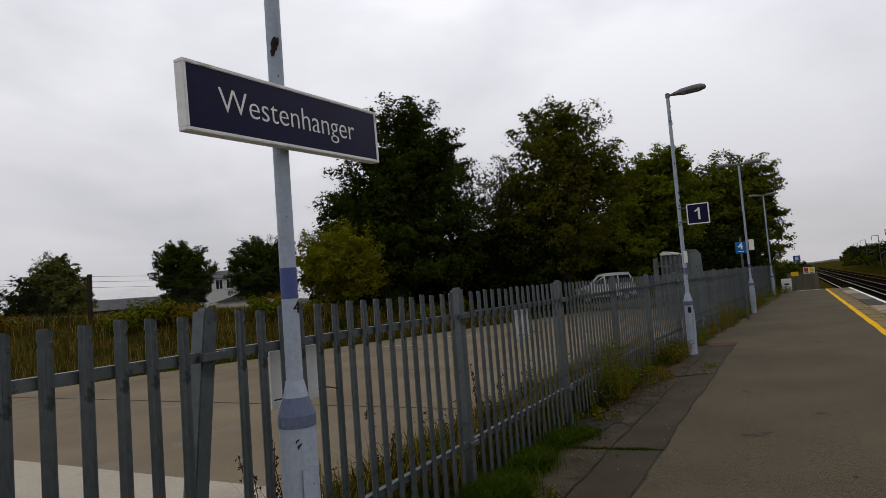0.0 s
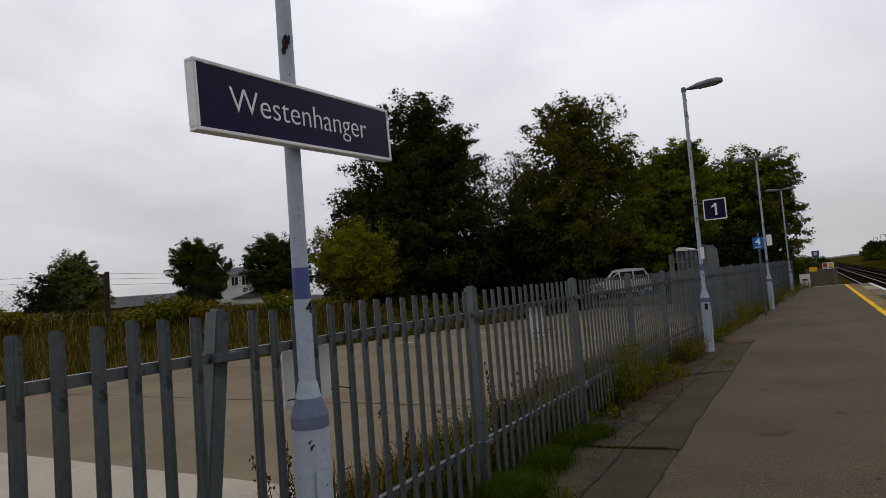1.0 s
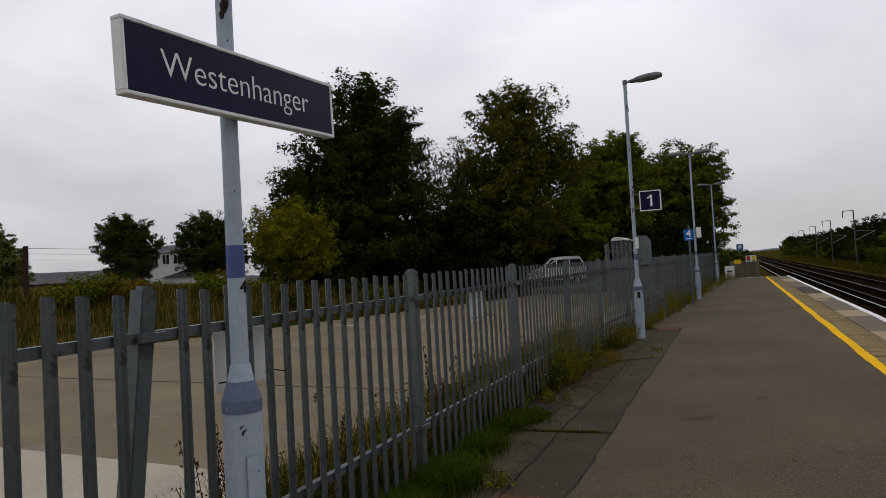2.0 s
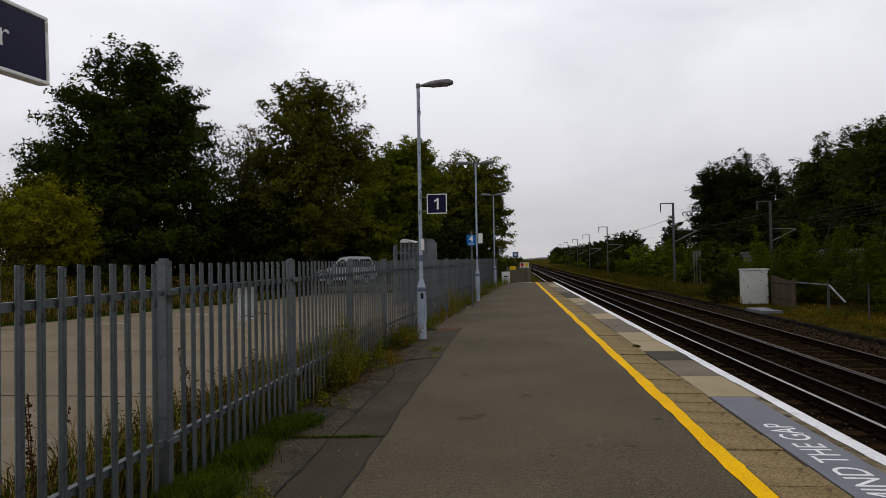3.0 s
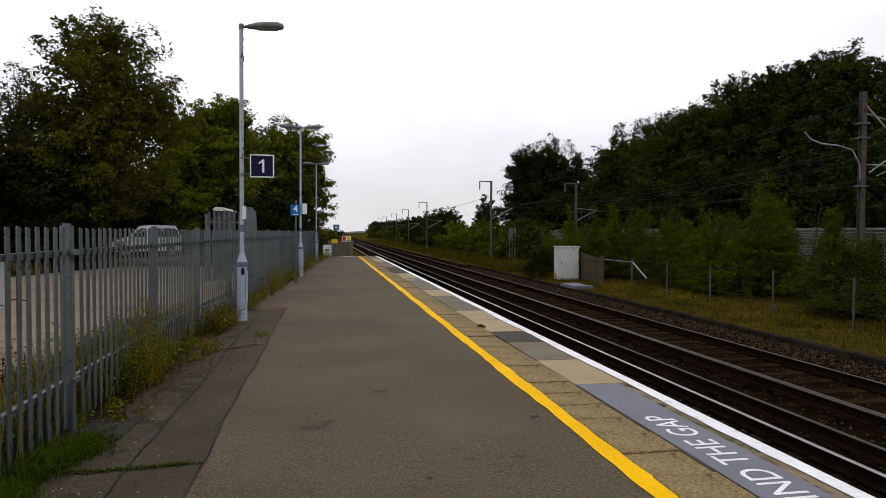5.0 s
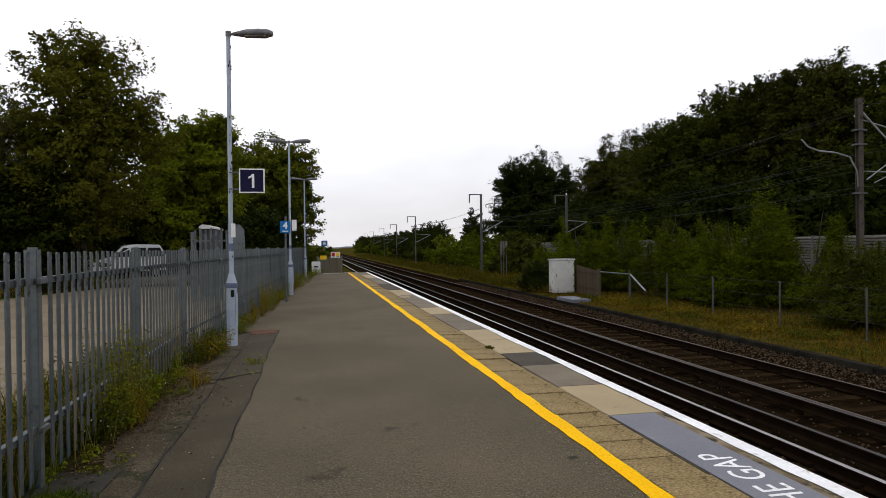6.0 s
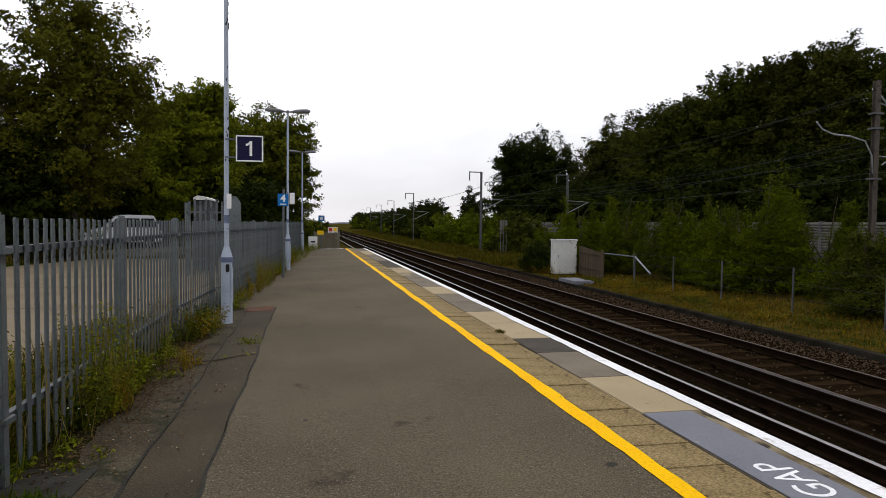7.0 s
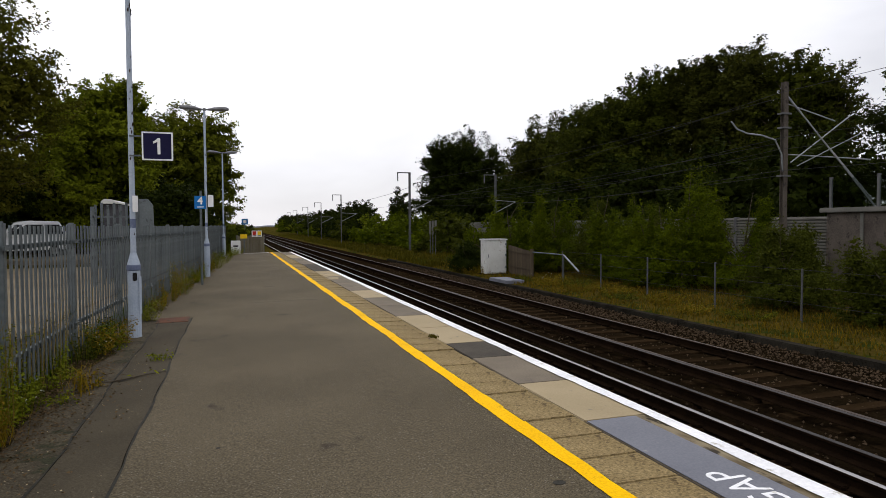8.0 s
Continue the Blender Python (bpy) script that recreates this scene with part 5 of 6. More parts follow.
    sheet("dirt_strip", [[(-2.6, a, fall(-2.6) + 0.004), (edge(a), a, fall(edge(a)) + 0.005), (edge(a + 0.25), a + 0.25, fall(edge(a + 0.25)) + 0.005), (-2.6, a + 0.25, fall(-2.6) + 0.004)] for a in ys], M["soil"], "dark soil and moss gathered along the fence foot", "soil")
    # soil strip behind the fence
    ys = np.arange(-2, 13.1, 0.4)
    sheet("soil_strip", [[(-3.35 - 0.15 * math.sin(1.7 * a), a, -0.088), (-2.6, a, -0.084), (-2.6, a + 0.4, -0.084), (-3.35 - 0.15 * math.sin(1.7 * (a + 0.4)), a + 0.4, -0.088)] for a in ys], M["earth"], "strip of dark soil behind the fence", "soil")
    # leafy weeds along the fence
    rng = np.random.default_rng(50)
    # x, y, height, spread, kind of leaf
    spots = [(-2.54, 7.5, 0.65, 0.18, 3), (-2.46, 7.95, 0.42, 0.28, 3), (-2.38, 8.25, 0.44, 0.28, 0), (-2.45, 8.1, 1.05, 0.16, 1), (-2.42, 8.45, 0.95, 0.16, 1), (-2.44, 8.75, 0.45, 0.26, 0), (-2.45, 8.85, 0.85, 0.15, 1), (-2.3, 8.55, 0.32, 0.16, 2), (-2.38, 9.1, 0.42, 0.22, 0), (-2.46, 9.35, 0.75, 0.16, 1), (-2.32, 9.5, 0.24, 0.2, 3),
             (-2.46, 9.9, 0.34, 0.18, 0), (-2.12, 9.75, 0.07, 0.14, 0), (-2.36, 10.4, 0.16, 0.16, 0), (-2.0, 10.2, 0.26, 0.06, 2), (-1.88, 10.35, 0.16, 0.05, 2), (-2.3, 10.9, 0.12, 0.14, 1), (-2.48, 11.2, 0.34, 0.18, 0),
             (-2.3, 12.0, 0.34, 0.22, 3), (-2.2, 12.35, 0.38, 0.25, 2), (-2.22, 12.75, 0.42, 0.26, 3), (-2.08, 13.0, 0.36, 0.2, 2), (-2.14, 12.55, 0.36, 0.22, 0), (-2.48, 6.95, 0.05, 0.06, 0), (-2.2, 7.0, 0.03, 0.05, 1), (-2.52, 7.15, 0.14, 0.07, 0), (-2.35, 7.35, 0.04, 0.06, 1), (-2.05, 7.3, 0.03, 0.04, 1), (-2.4, 7.6, 0.05, 0.07, 0),
             (-2.0, 15.5, 0.35, 0.25, 1), (-1.95, 17.0, 0.4, 0.25, 2), (-1.85, 18.5, 0.6, 0.3, 2), (-1.75, 20.0, 0.75, 0.3, 1), (-1.7, 21.2, 0.7, 0.3, 2), (-1.6, 23.6, 0.4, 0.3, 1), (-1.55, 24.8, 0.5, 0.3, 0), (-1.4, 27.5, 0.7, 0.4, 2), (-1.2, 30, 0.6, 0.4, 1), (-1.0, 34, 0.55, 0.5, 1), (-0.9, 38, 0.5, 0.5, 0), (-0.6, 41.5, 0.5, 0.5, 1), (-0.3, 43.5, 0.4, 0.5, 1),
             (-2.85, 1.9, 0.45, 0.3, 3), (-2.85, 2.6, 0.55, 0.35, 3), (-3.0, 3.3, 0.5, 0.4, 3), (-2.8, 3.9, 0.5, 0.3, 0), (-2.9, 4.6, 0.65, 0.35, 3), (-2.95, 5.3, 0.55, 0.35, 3), (-2.8, 5.9, 0.55, 0.3, 0), (-2.95, 6.5, 0.6, 0.35, 3), (-2.85, 7.2, 0.65, 0.35, 3), (-2.9, 7.9, 0.7, 0.35, 1), (-2.85, 8.6, 0.75, 0.4, 3), (-2.8, 9.8, 0.65, 0.4, 0), (-2.85, 10.8, 0.6, 0.4, 3), (-2.85, 12.0, 0.6, 0.4, 3),
             (-1.82, 4.0, 0.12, 0.12, 1), (-1.38, 11.6, 0.07, 0.16, 0), (-1.5, 3.15, 0.1, 0.2, 1)]
    for i, (x, y, h, r, k) in enumerate(spots):
        weed(x, y, h, r, 200 + i, ("leaf_light", "weed_green", "weed_amber", "leaf_mid")[k], i)
    for i, (x, y, h, r) in enumerate(((11.2, 27.2, 0.35, 0.5), (11.9, 26.4, 0.45, 0.6), (11.4, 25.2, 0.4, 0.6), (12.0, 24.2, 0.45, 0.6), (11.3, 23.0, 0.35, 0.6), (11.9, 21.6, 0.4, 0.6), (11.2, 20.2, 0.3, 0.5), (11.8, 18.8, 0.35, 0.55), (11.3, 17.0, 0.3, 0.5), (11.7, 15.4, 0.3, 0.5), (10.9, 33.0, 0.5, 0.7), (11.4, 36.0, 0.6, 0.8), (11.0, 40.0, 0.6, 0.8), (12.0, 44.0, 0.7, 0.9), (11.2, 31.8, 0.6, 0.5))):
        weed(x, y, h * 0.8, r * 1.2, 400 + i, ("leaf_mid", "verge_straw", "weed_amber")[i % 3], i, "weeds beyond the kerb", "low ochre and green weeds beyond the kerb", 0.05, ground_z(x, y))
    for i in range(26):
        y = 1.0 + 1.05 * i + rng.uniform(-0.5, 0.5)
        x = yard_edge(y) - rng.uniform(1.5, 6.5)
        weed(x, y, rng.uniform(0.4, 0.8), rng.uniform(0.6, 1.1), 440 + i, ("leaf_light", "weed_amber", "leaf_mid", "weed_green")[i % 4], i, "brambles on the bank", "sprawling bramble on the grass bank", 0.14, ground_z(x, y))
    # long dry stems that lean out of the weeds
    for i, (cx, cy, n) in enumerate(((-2.48, 7.9, 26), (-2.4, 8.6, 46), (-2.45, 9.2, 18), (-2.6, 10.4, 34), (-2.55, 11.4, 22), (-2.5, 6.2, 10), (-2.4, 12.4, 8), (-1.75, 20.2, 50))):
        grass_stuff("dry_stems", n, tuft(cx, cy, 0.12, 0.35), 1.05, 0.55, 0.003, M["grass_dry"], "long dry grass stems leaning on the fence", 60 + i, 0.0)
    twig = thing("fallen_twig", pose(-1.75, 10.45, fall(-1.75) + 0.012), "thin fallen bramble stem on the tarmac", "twig")
    part("stem", tubed([(-0.45, -0.5, 0.0), (-0.2, -0.12, 0.012), (0.1, 0.05, 0.008), (0.3, 0.2, 0.015), (0.5, 0.35, 0.004)], [0.008, 0.007, 0.006, 0.005, 0.003], 5), M["bark"], twig)
    q = np.array([(-0.1, 0.0, 0.02), (0.15, 0.1, 0.03), (0.3, 0.22, 0.03), (0.4, 0.28, 0.03), (0.48, 0.36, 0.02), (0.35, 0.3, 0.04), (0.42, 0.22, 0.02)])
    tagged(link("leaves", leaf_mesh("leaves", q, unit(len(q), rng) * 0.4 + [0, 0, 0.8], 0.06, rng), M["weed_green"], twig), kind="stuff")
    for i, (x, y, h) in enumerate(((-2.75, 1.95, 0.95), (-2.72, 2.15, 0.8), (-2.85, 3.2, 0.9), (-2.75, 4.9, 1.0), (-2.8, 5.1, 0.85), (-2.75, 5.6, 0.9), (-2.8, 6.3, 0.8))):
        dock(x, y, h, 300 + i)


def weed(x, y, h, r, seed, mk, i, group="weeds along the fence", label="leafy weeds at the foot of the fence", leaf=0.04, z=None):
    rng = np.random.default_rng(seed)
    t = thing("weed_clump", pose(x, y, fall(x) if z is None else z), label, "weed", group)
    n = int(3 + 58 * min(r, 0.6))
    bm = bmesh.new()
    ps, ns = [], []
    for k in range(n):
        a, q = rng.uniform(0, 6.28), r * rng.random() ** 0.5
        foot = Vector((q * 0.5 * math.cos(a), q * 0.5 * math.sin(a), 0))
        tip = Vector((q * 1.2 * math.cos(a), q * 1.2 * math.sin(a), h * rng.uniform(0.4, 1.1)))
        tube(bm, [foot, foot.lerp(tip, 0.5) + Vector((0, 0, 0.06)), tip], [0.004, 0.003, 0.0015], 4)
        for f in np.linspace(0.15, 1, max(4, int(15 * min(1, h / 0.35)))):
            c = foot.lerp(tip, f)
            d = unit(1, rng)[0]
            for rep_k in range(2):
                d = unit(1, rng)[0]
                ps.append(np.array(c) + d * (0.03 + leaf * 0.6))
                ns.append(d * 0.6 + np.array([0, 0, 0.8]))
    tagged(part("stalk", bm, M["weed_green"], t), kind="stuff")
    link("leaves", leaf_mesh("leaves", np.array(ps), np.array(ns) / np.linalg.norm(ns, axis=1, keepdims=True), leaf, rng, 0.5), M[mk], t)
    if i % 9 == 1:
        q = np.array(ps)[::31] + np.array([0, 0, 0.05])
        tagged(link("blossom", leaf_mesh("blossom", q, unit(len(q), rng), 0.022, rng, 0.9), M["bloom"], t, "small white flower heads"), kind="stuff")


def dock(x, y, h, seed):
    rng = np.random.default_rng(seed)
    t = thing("dock_plant", pose(x, y, fall(x)), "dark brown dock stem with seed heads", "weed", "docks behind the fence")
    bm = bmesh.new()
    ps = []
    for k in range(4):
        tip = Vector((rng.normal(0, 0.12), rng.normal(0, 0.12), h * rng.uniform(0.7, 1.1)))
        tube(bm, [(0, 0, 0), tip * 0.5 + Vector((0, 0, 0.03)), tip], [0.006, 0.004, 0.002], 5)
        for f in rng.uniform(0.4, 1, 60):
            ps.append(np.array(tip * f) + rng.normal(0, 0.014, 3))
    tagged(part("stalk", bm, M["dock"], t), kind="stuff")
    tagged(link("seed_head", leaf_mesh("seed_head", np.array(ps), unit(len(ps), rng), 0.022, rng, 0.8), M["dock"], t), kind="stuff")


# ---- yard and field things ----
def bank_fence():
    f = thing("chain_link_fence", pose(0, 0, 0), "old chain-link fence with barbed wire on the bank", "fence")
    pts = []
    for y in (-4, 2, 7.0, 12.4, 18.5, 25.5):
        x = -20.85 if y == 12.4 else yard_edge(y) - 5.0
        pts.append(Vector((x, y, ground_z(x, y))))
    for p in pts[:4] + pts[5:]:
        part("fence_post", prismed([(-0.055, -0.055), (0.055, -0.055), (0.055, 0.055), (-0.055, 0.055)], "z", -0.2, 1.75), M["rust"], f, "dark weathered post", pose(p.x, p.y, p.z, 2, 4, 10))
    for z in (1.30, 1.5, 1.68):
        for a, b in zip(pts, pts[1:]):
            part("barbed_wire", tubed([a + Vector((0, 0, z)), a.lerp(b, 0.5) + Vector((0, 0, z - 0.03)), b + Vector((0, 0, z))], 0.008, 4), M["wire"], f)
    for a, b in zip(pts, pts[1:]):
        bm = bmesh.new()
        ln = (b - a).length
        d = (b - a) / ln
        k = 0.0
        while k < ln - 1.2:
            for s in (0, 1):
                lo = a + d * (k + (1.2 if s else 0)) + Vector((0, 0, 0.02))
                hi = a + d * (k + (0 if s else 1.2)) + Vector((0, 0, 1.22))
                tube(bm, [lo, hi], 0.004, 3, False)
            k += 0.13
        part("mesh", bm, M["wire"], f, "sagging chain-link wire")


def house():
    t = thing("distant_house", pose(-44.4, 39.6, 0.75, 0, 0, 42), "white two storey house with a grey hipped roof", "house")
    part("wall", boxed(-1.7, 3.2, 0, 5, 0, 3.5), M["render_white"], t)
    bm = bmesh.new()
    v = [bm.verts.new(c) for c in ((-2.0, -0.3, 3.5), (3.5, -0.3, 3.5), (3.5, 5.3, 3.5), (-2.0, 5.3, 3.5), (-0.4, 2.5, 4.3), (1.9, 2.5, 4.3))]
    for q in ((0, 1, 5, 4), (1, 2, 5), (2, 3, 4, 5), (3, 0, 4), (3, 2, 1, 0)):
        bm.faces.new([v[i] for i in q])
    part("roof", bm, M["slate"], t)
    part("chimney", boxed(-1.3, -0.7, 2.2, 2.8, 3.4, 4.75), M["brick_red"], t)
    for i in range(5):
        w = part("window", boxed(-1.4 + i * 0.9, -0.75 + i * 0.9, -0.05, 0.04, 2.5, 3.4), M["sign_white"], t)
        part("pane", boxed(-1.34 + i * 0.9, -1.1 + i * 0.9, -0.07, -0.05, 2.56, 3.34), M["glass"], w)
        part("pane", boxed(-1.05 + i * 0.9, -0.81 + i * 0.9, -0.07, -0.05, 2.56, 3.34), M["glass"], w)
    part("porch_roof", prismed([(-0.4, 1.35), (3.9, 1.35), (1.75, 2.0)], "y", -2.4, -0.3), M["slate"], t)
    part("porch_wall", boxed(-0.2, 3.6, -2.2, -0.05, 0, 1.35), M["render_white"], t)
    b = thing("long_shed", pose(-42.5, 24.6, 0.55, 0, 0, 55), "long low dark shed across the field", "building")
    part("wall", boxed(0, 8.4, 0, 5, 0, 1.5), M["barn"], b)
    part("roof", prismed([(-0.4, 1.5), (5.4, 1.5), (2.5, 2.3)], "x", -0.3, 8.7), M["slate"], b)
    for i in range(2):
        part("opening", boxed(1.5 + 3.6 * i, 2.2 + 3.6 * i, -0.03, 0.05, 0.3, 1.2), M["render_white"], b)


def van():
    t = thing("white_van", pose(-10.9, 40.2, 0.12, 0, 0, 42), "white people carrier parked in the yard", "car")
    w = 0.88
    # side outline: x is along the car, nose at -x
    side = [(-2.1, 0.35), (-2.15, 0.75), (-1.95, 0.98), (-1.15, 1.12), (-0.45, 1.72), (0.3, 1.83), (1.7, 1.80), (2.05, 1.25), (2.12, 0.8), (2.08, 0.35)]
    bm = bmesh.new()
    rows = []
    for y, s in ((-w, 0.0), (-w * 0.93, 0.03), (w * 0.93, 0.03), (w, 0.0)):
        rows.append([bm.verts.new((x, y * (1.0 if z < 1.15 else 0.86), z + s)) for x, z in side])
    n = len(side)
    for a, b in zip(rows, rows[1:]):
        for k in range(n):
            bm.faces.new((a[k], a[(k + 1) % n], b[(k + 1) % n], b[k]))
    bm.faces.new(rows[0])
    bm.faces.new(rows[-1])
    bmesh.ops.recalc_face_normals(bm, faces=bm.faces)
    bmesh.ops.bevel(bm, geom=list(bm.edges), offset=0.025, segments=2, affect="EDGES", clamp_overlap=True)
    part("body", bm, M["van_paint"], t, smooth=False)
    def pane(name, pts, th=0.012, mat_key="glass", label=""):
        bm = bmesh.new()
        a = [Vector(p) for p in pts]
        nrm = (a[1] - a[0]).cross(a[2] - a[0]).normalized() * th
        lo = [bm.verts.new(p - nrm) for p in a]
        hi = [bm.verts.new(p + nrm) for p in a]
        k = len(a)
        for i in range(k):
            bm.faces.new((lo[i], lo[(i + 1) % k], hi[(i + 1) % k], hi[i]))
        bm.faces.new(lo)
        bm.faces.new(hi)
        bmesh.ops.recalc_face_normals(bm, faces=bm.faces)
        part(name, bm, M[mat_key], t, label)
    pane("windscreen", [(-1.12, -0.70, 1.17), (-1.12, 0.70, 1.17), (-0.50, 0.66, 1.71), (-0.50, -0.66, 1.71)])
    for s in (-1, 1):
        for xa, xb, xc, xd in ((-0.95, -0.1, -0.1, -0.42), (0.0, 0.85, 0.85, 0.0), (0.95, 1.85, 1.68, 0.95)):
            ys = s * 0.80
            pane("side_window", [(xa, s * 0.862, 1.17), (xb, s * 0.862, 1.17), (xc, ys - s * 0.03, 1.66), (xd, ys - s * 0.03, 1.66)])
        pane("headlamp", [(-2.14, s * 0.5, 0.72), (-2.1, s * 0.82, 0.74), (-1.99, s * 0.8, 0.92), (-2.03, s * 0.5, 0.9)], 0.02, "clear_lens", "clear headlamp")
        pane("tail_lamp", [(2.1, s * 0.6, 0.85), (2.1, s * 0.82, 0.85), (2.06, s * 0.78, 1.2), (2.06, s * 0.6, 1.2)], 0.02, "red_lens", "red tail lamp")
        part("door_mirror", boxed(-0.98, -0.82, s * 0.9 - 0.09, s * 0.9 + 0.09, 1.1, 1.26, bevel=0.03), M["van_paint"], t)
        for x in (-1.35, 1.35):
            wh = part("wheel", tubed([(x, s * 0.68, 0.31), (x, s * 0.70, 0.31), (x, s * 0.87, 0.31), (x, s * 0.89, 0.31)], [0.27, 0.31, 0.31, 0.27], 20), M["rubber"], t)
            part("rim", tubed([(x, s * 0.885, 0.31), (x, s * 0.9, 0.31)], [0.2, 0.18], 16), M["silver"], wh)
    pane("rear_window", [(1.76, -0.66, 1.74), (1.76, 0.66, 1.74), (2.05, 0.7, 1.27), (2.05, -0.7, 1.27)])
    part("grille", boxed(-2.17, -2.12, -0.45, 0.45, 0.55, 0.72, bevel=0.01), M["black"], t)
    part("plate_bar", boxed(-2.19, -2.16, -0.26, 0.26, 0.42, 0.52), M["sign_white"], t, "plain white plate")


def hut():
    tagged(part("yard_pad", boxed(-14.2, -7.2, 36.6, 43.6, -0.15, 0.12, bevel=0.03), M["carpark"]), "raised concrete parking pad", "paving", "", "structure")
    t = thing("equipment_hut", pose(-4.7, 25.4, 0), "small pale hut with a white curved roof", "hut")
    part("wall", boxed(0.32, 0.74, 0, 2.0, 0, 2.38), M["barn"], t)
    part("roof", prismed([(0.28, 2.38), (0.28, 2.46), (0.4, 2.53), (0.58, 2.51), (0.78, 2.43), (0.78, 2.38)], "y", -0.2, 2.2), M["cabinet"], t)
    e = thing("tall_palisade", pose(0, 0, 0), "taller palisade screen round the hut", "fence")
    for i in range(7):
        x = -4.1 + i * 0.155
        part("pale", prismed([(x, 22.4), (x + 0.035, 22.38), (x + 0.07, 22.4), (x + 0.035, 22.41)], "z", 0.05, 2.25 + 0.06 * (i % 2)), M["galv"], e)
    for z in (0.5, 1.9):
        part("fence_rail", boxed(-4.15, -3.0, 22.42, 22.46, z, z + 0.05), M["galv"], e)
    part("sheet_panel", prismed([(-3.05, 0.0), (-3.05, 2.42), (-2.75, 2.42), (-2.62, 2.25), (-2.55, 0.0)], "y", 22.45, 22.5), M["galv"], e, "plain grey steel sheet")
    part("post", boxed(-3.1, -3.0, 22.4, 22.5, 0, 2.45), M["galv"], e)
    part("post", boxed(-4.2, -4.1, 22.42, 22.52, 0, 2.2), M["galv"], e)


def notice_board():
    for ya, yb in ((1.83, 2.25), (5.53, 5.91)):
        t = thing("notice_board", pose(-2.60, ya, fall(-2.6)), "white notice board tied to the back of the fence", "sign", "boards on the fence")
        part("panel", boxed(-0.005, 0.005, 0.0, yb - ya, 1.17, 1.5, bevel=0.003), M["sign_white"], t)
        for y in (0.02, yb - ya - 0.02):
            part("tie", tubed([(0.0, y, 1.22), (0.06, y + 0.03, 1.23), (0.13, y + 0.04, 1.22)], 0.004, 5), M["black"], t, "black cable tie")


# ---- across the tracks ----
def relay_cabinet():
    t = thing("relay_cabinet", pose(11.58, 31.6, -0.79) @ Matrix.Diagonal((1.17, 1.1, 1.02, 1)), "tall off-white trackside equipment cabinet", "cabinet")
    part("plinth", boxed(-0.55, 0.55, -0.4, 0.45, -0.15, 0.08, bevel=0.02), M["kerb"], t)
    b = part("body", boxed(-0.46, 0.46, -0.3, 0.32, 0.08, 1.66, bevel=0.012), M["cabinet"], t)
    part("roof_cap", boxed(-0.5, 0.5, -0.34, 0.36, 1.66, 1.72, bevel=0.012), M["cabinet"], t)
    d = part("door", boxed(-0.43, 0.43, -0.322, -0.303, 0.14, 1.62, bevel=0.006), M["cabinet"], t)
    part("handle", boxed(-0.36, -0.33, -0.345, -0.322, 0.85, 1.0, bevel=0.004), M["galv"], d)
    for z in (0.35, 0.9, 1.42):
        part("hinge", boxed(0.4, 0.45, -0.335, -0.318, z, z + 0.09), M["galv"], d)
    s = thing("concrete_slab", pose(10.5, 27.6, -0.74), "pale grey concrete cover slab by the kerb", "slab")
    part("slab", boxed(-0.42, 0.42, -0.9, 0.9, -0.05, 0.1, bevel=0.02), M["grey_paint"], s)
    f = thing("board_fence", pose(0, 0, -0.72), "short weathered board fence beside the cabinet", "fence")
    for i in range(17):
        part("board", boxed(12.22 - i * 0.015, 12.24 - i * 0.015, 31.1 - i * 0.17, 31.25 - i * 0.17, 0.0, 1.38 - 0.012 * i + 0.02 * (i % 2), bevel=0.003), M["wood"], f)
    for z in (0.35, 1.05):
        part("fence_rail", prismed([(12.19, 31.2), (12.21, 31.2), (11.95, 28.2), (11.93, 28.2)], "z", z, z + 0.08), M["wood"], f)
    part("end_post", boxed(11.9, 12.02, 28.1, 28.22, -0.1, 1.3, bevel=0.01), M["wood"], f)
    h = thing("hand_rail", pose(0, 0, -0.72), "grey tubular hand rail sloping to the ground", "railing")
    part("top_rail", tubed([(11.98, 28.1, 1.16), (12.5, 26.3, 1.11)], 0.025, 8), M["galv"], h)
    part("brace", tubed([(12.5, 26.3, 1.11), (12.52, 25.1, 0.5)], 0.035, 8), M["wire_light"], h)
    part("upright", tubed([(12.5, 26.3, -0.1), (12.5, 26.3, 1.11)], 0.03, 8), M["galv"], h)
    m = thing("signal_post", pose(13.4, 47.5, -0.72), "grey trackside marker boards on thin posts", "post")
    for k in (-0.2, 0.0, 0.22):
        part("board", boxed(k - 0.07, k + 0.07, -0.03, 0.03, 1.7, 2.7 + 0.1 * k, bevel=0.005), M["barrier"], m)
        part("post", boxed(k - 0.025, k + 0.025, -0.02, 0.02, -0.15, 1.7), M["mast"], m)


def wire_fence():
    f = thing("post_and_wire_fence", pose(0, 0, -0.72), "dark weathered post and wire fence before the saplings", "fence")
    ys = [8.5, 11.5, 14.5, 17.4, 20.5, 23.3, 26.2]
    for y in ys:
        part("fence_post", boxed(12.38, 12.42, y - 0.02, y + 0.02, -0.2, 1.28, bevel=0.005), M["mast"], f)
    for z in (0.45, 0.85, 1.25):
        part("strand", tubed([(12.4, y, z - 0.01 * (i % 2)) for i, y in enumerate(ys)], 0.006, 4), M["wire"], f)


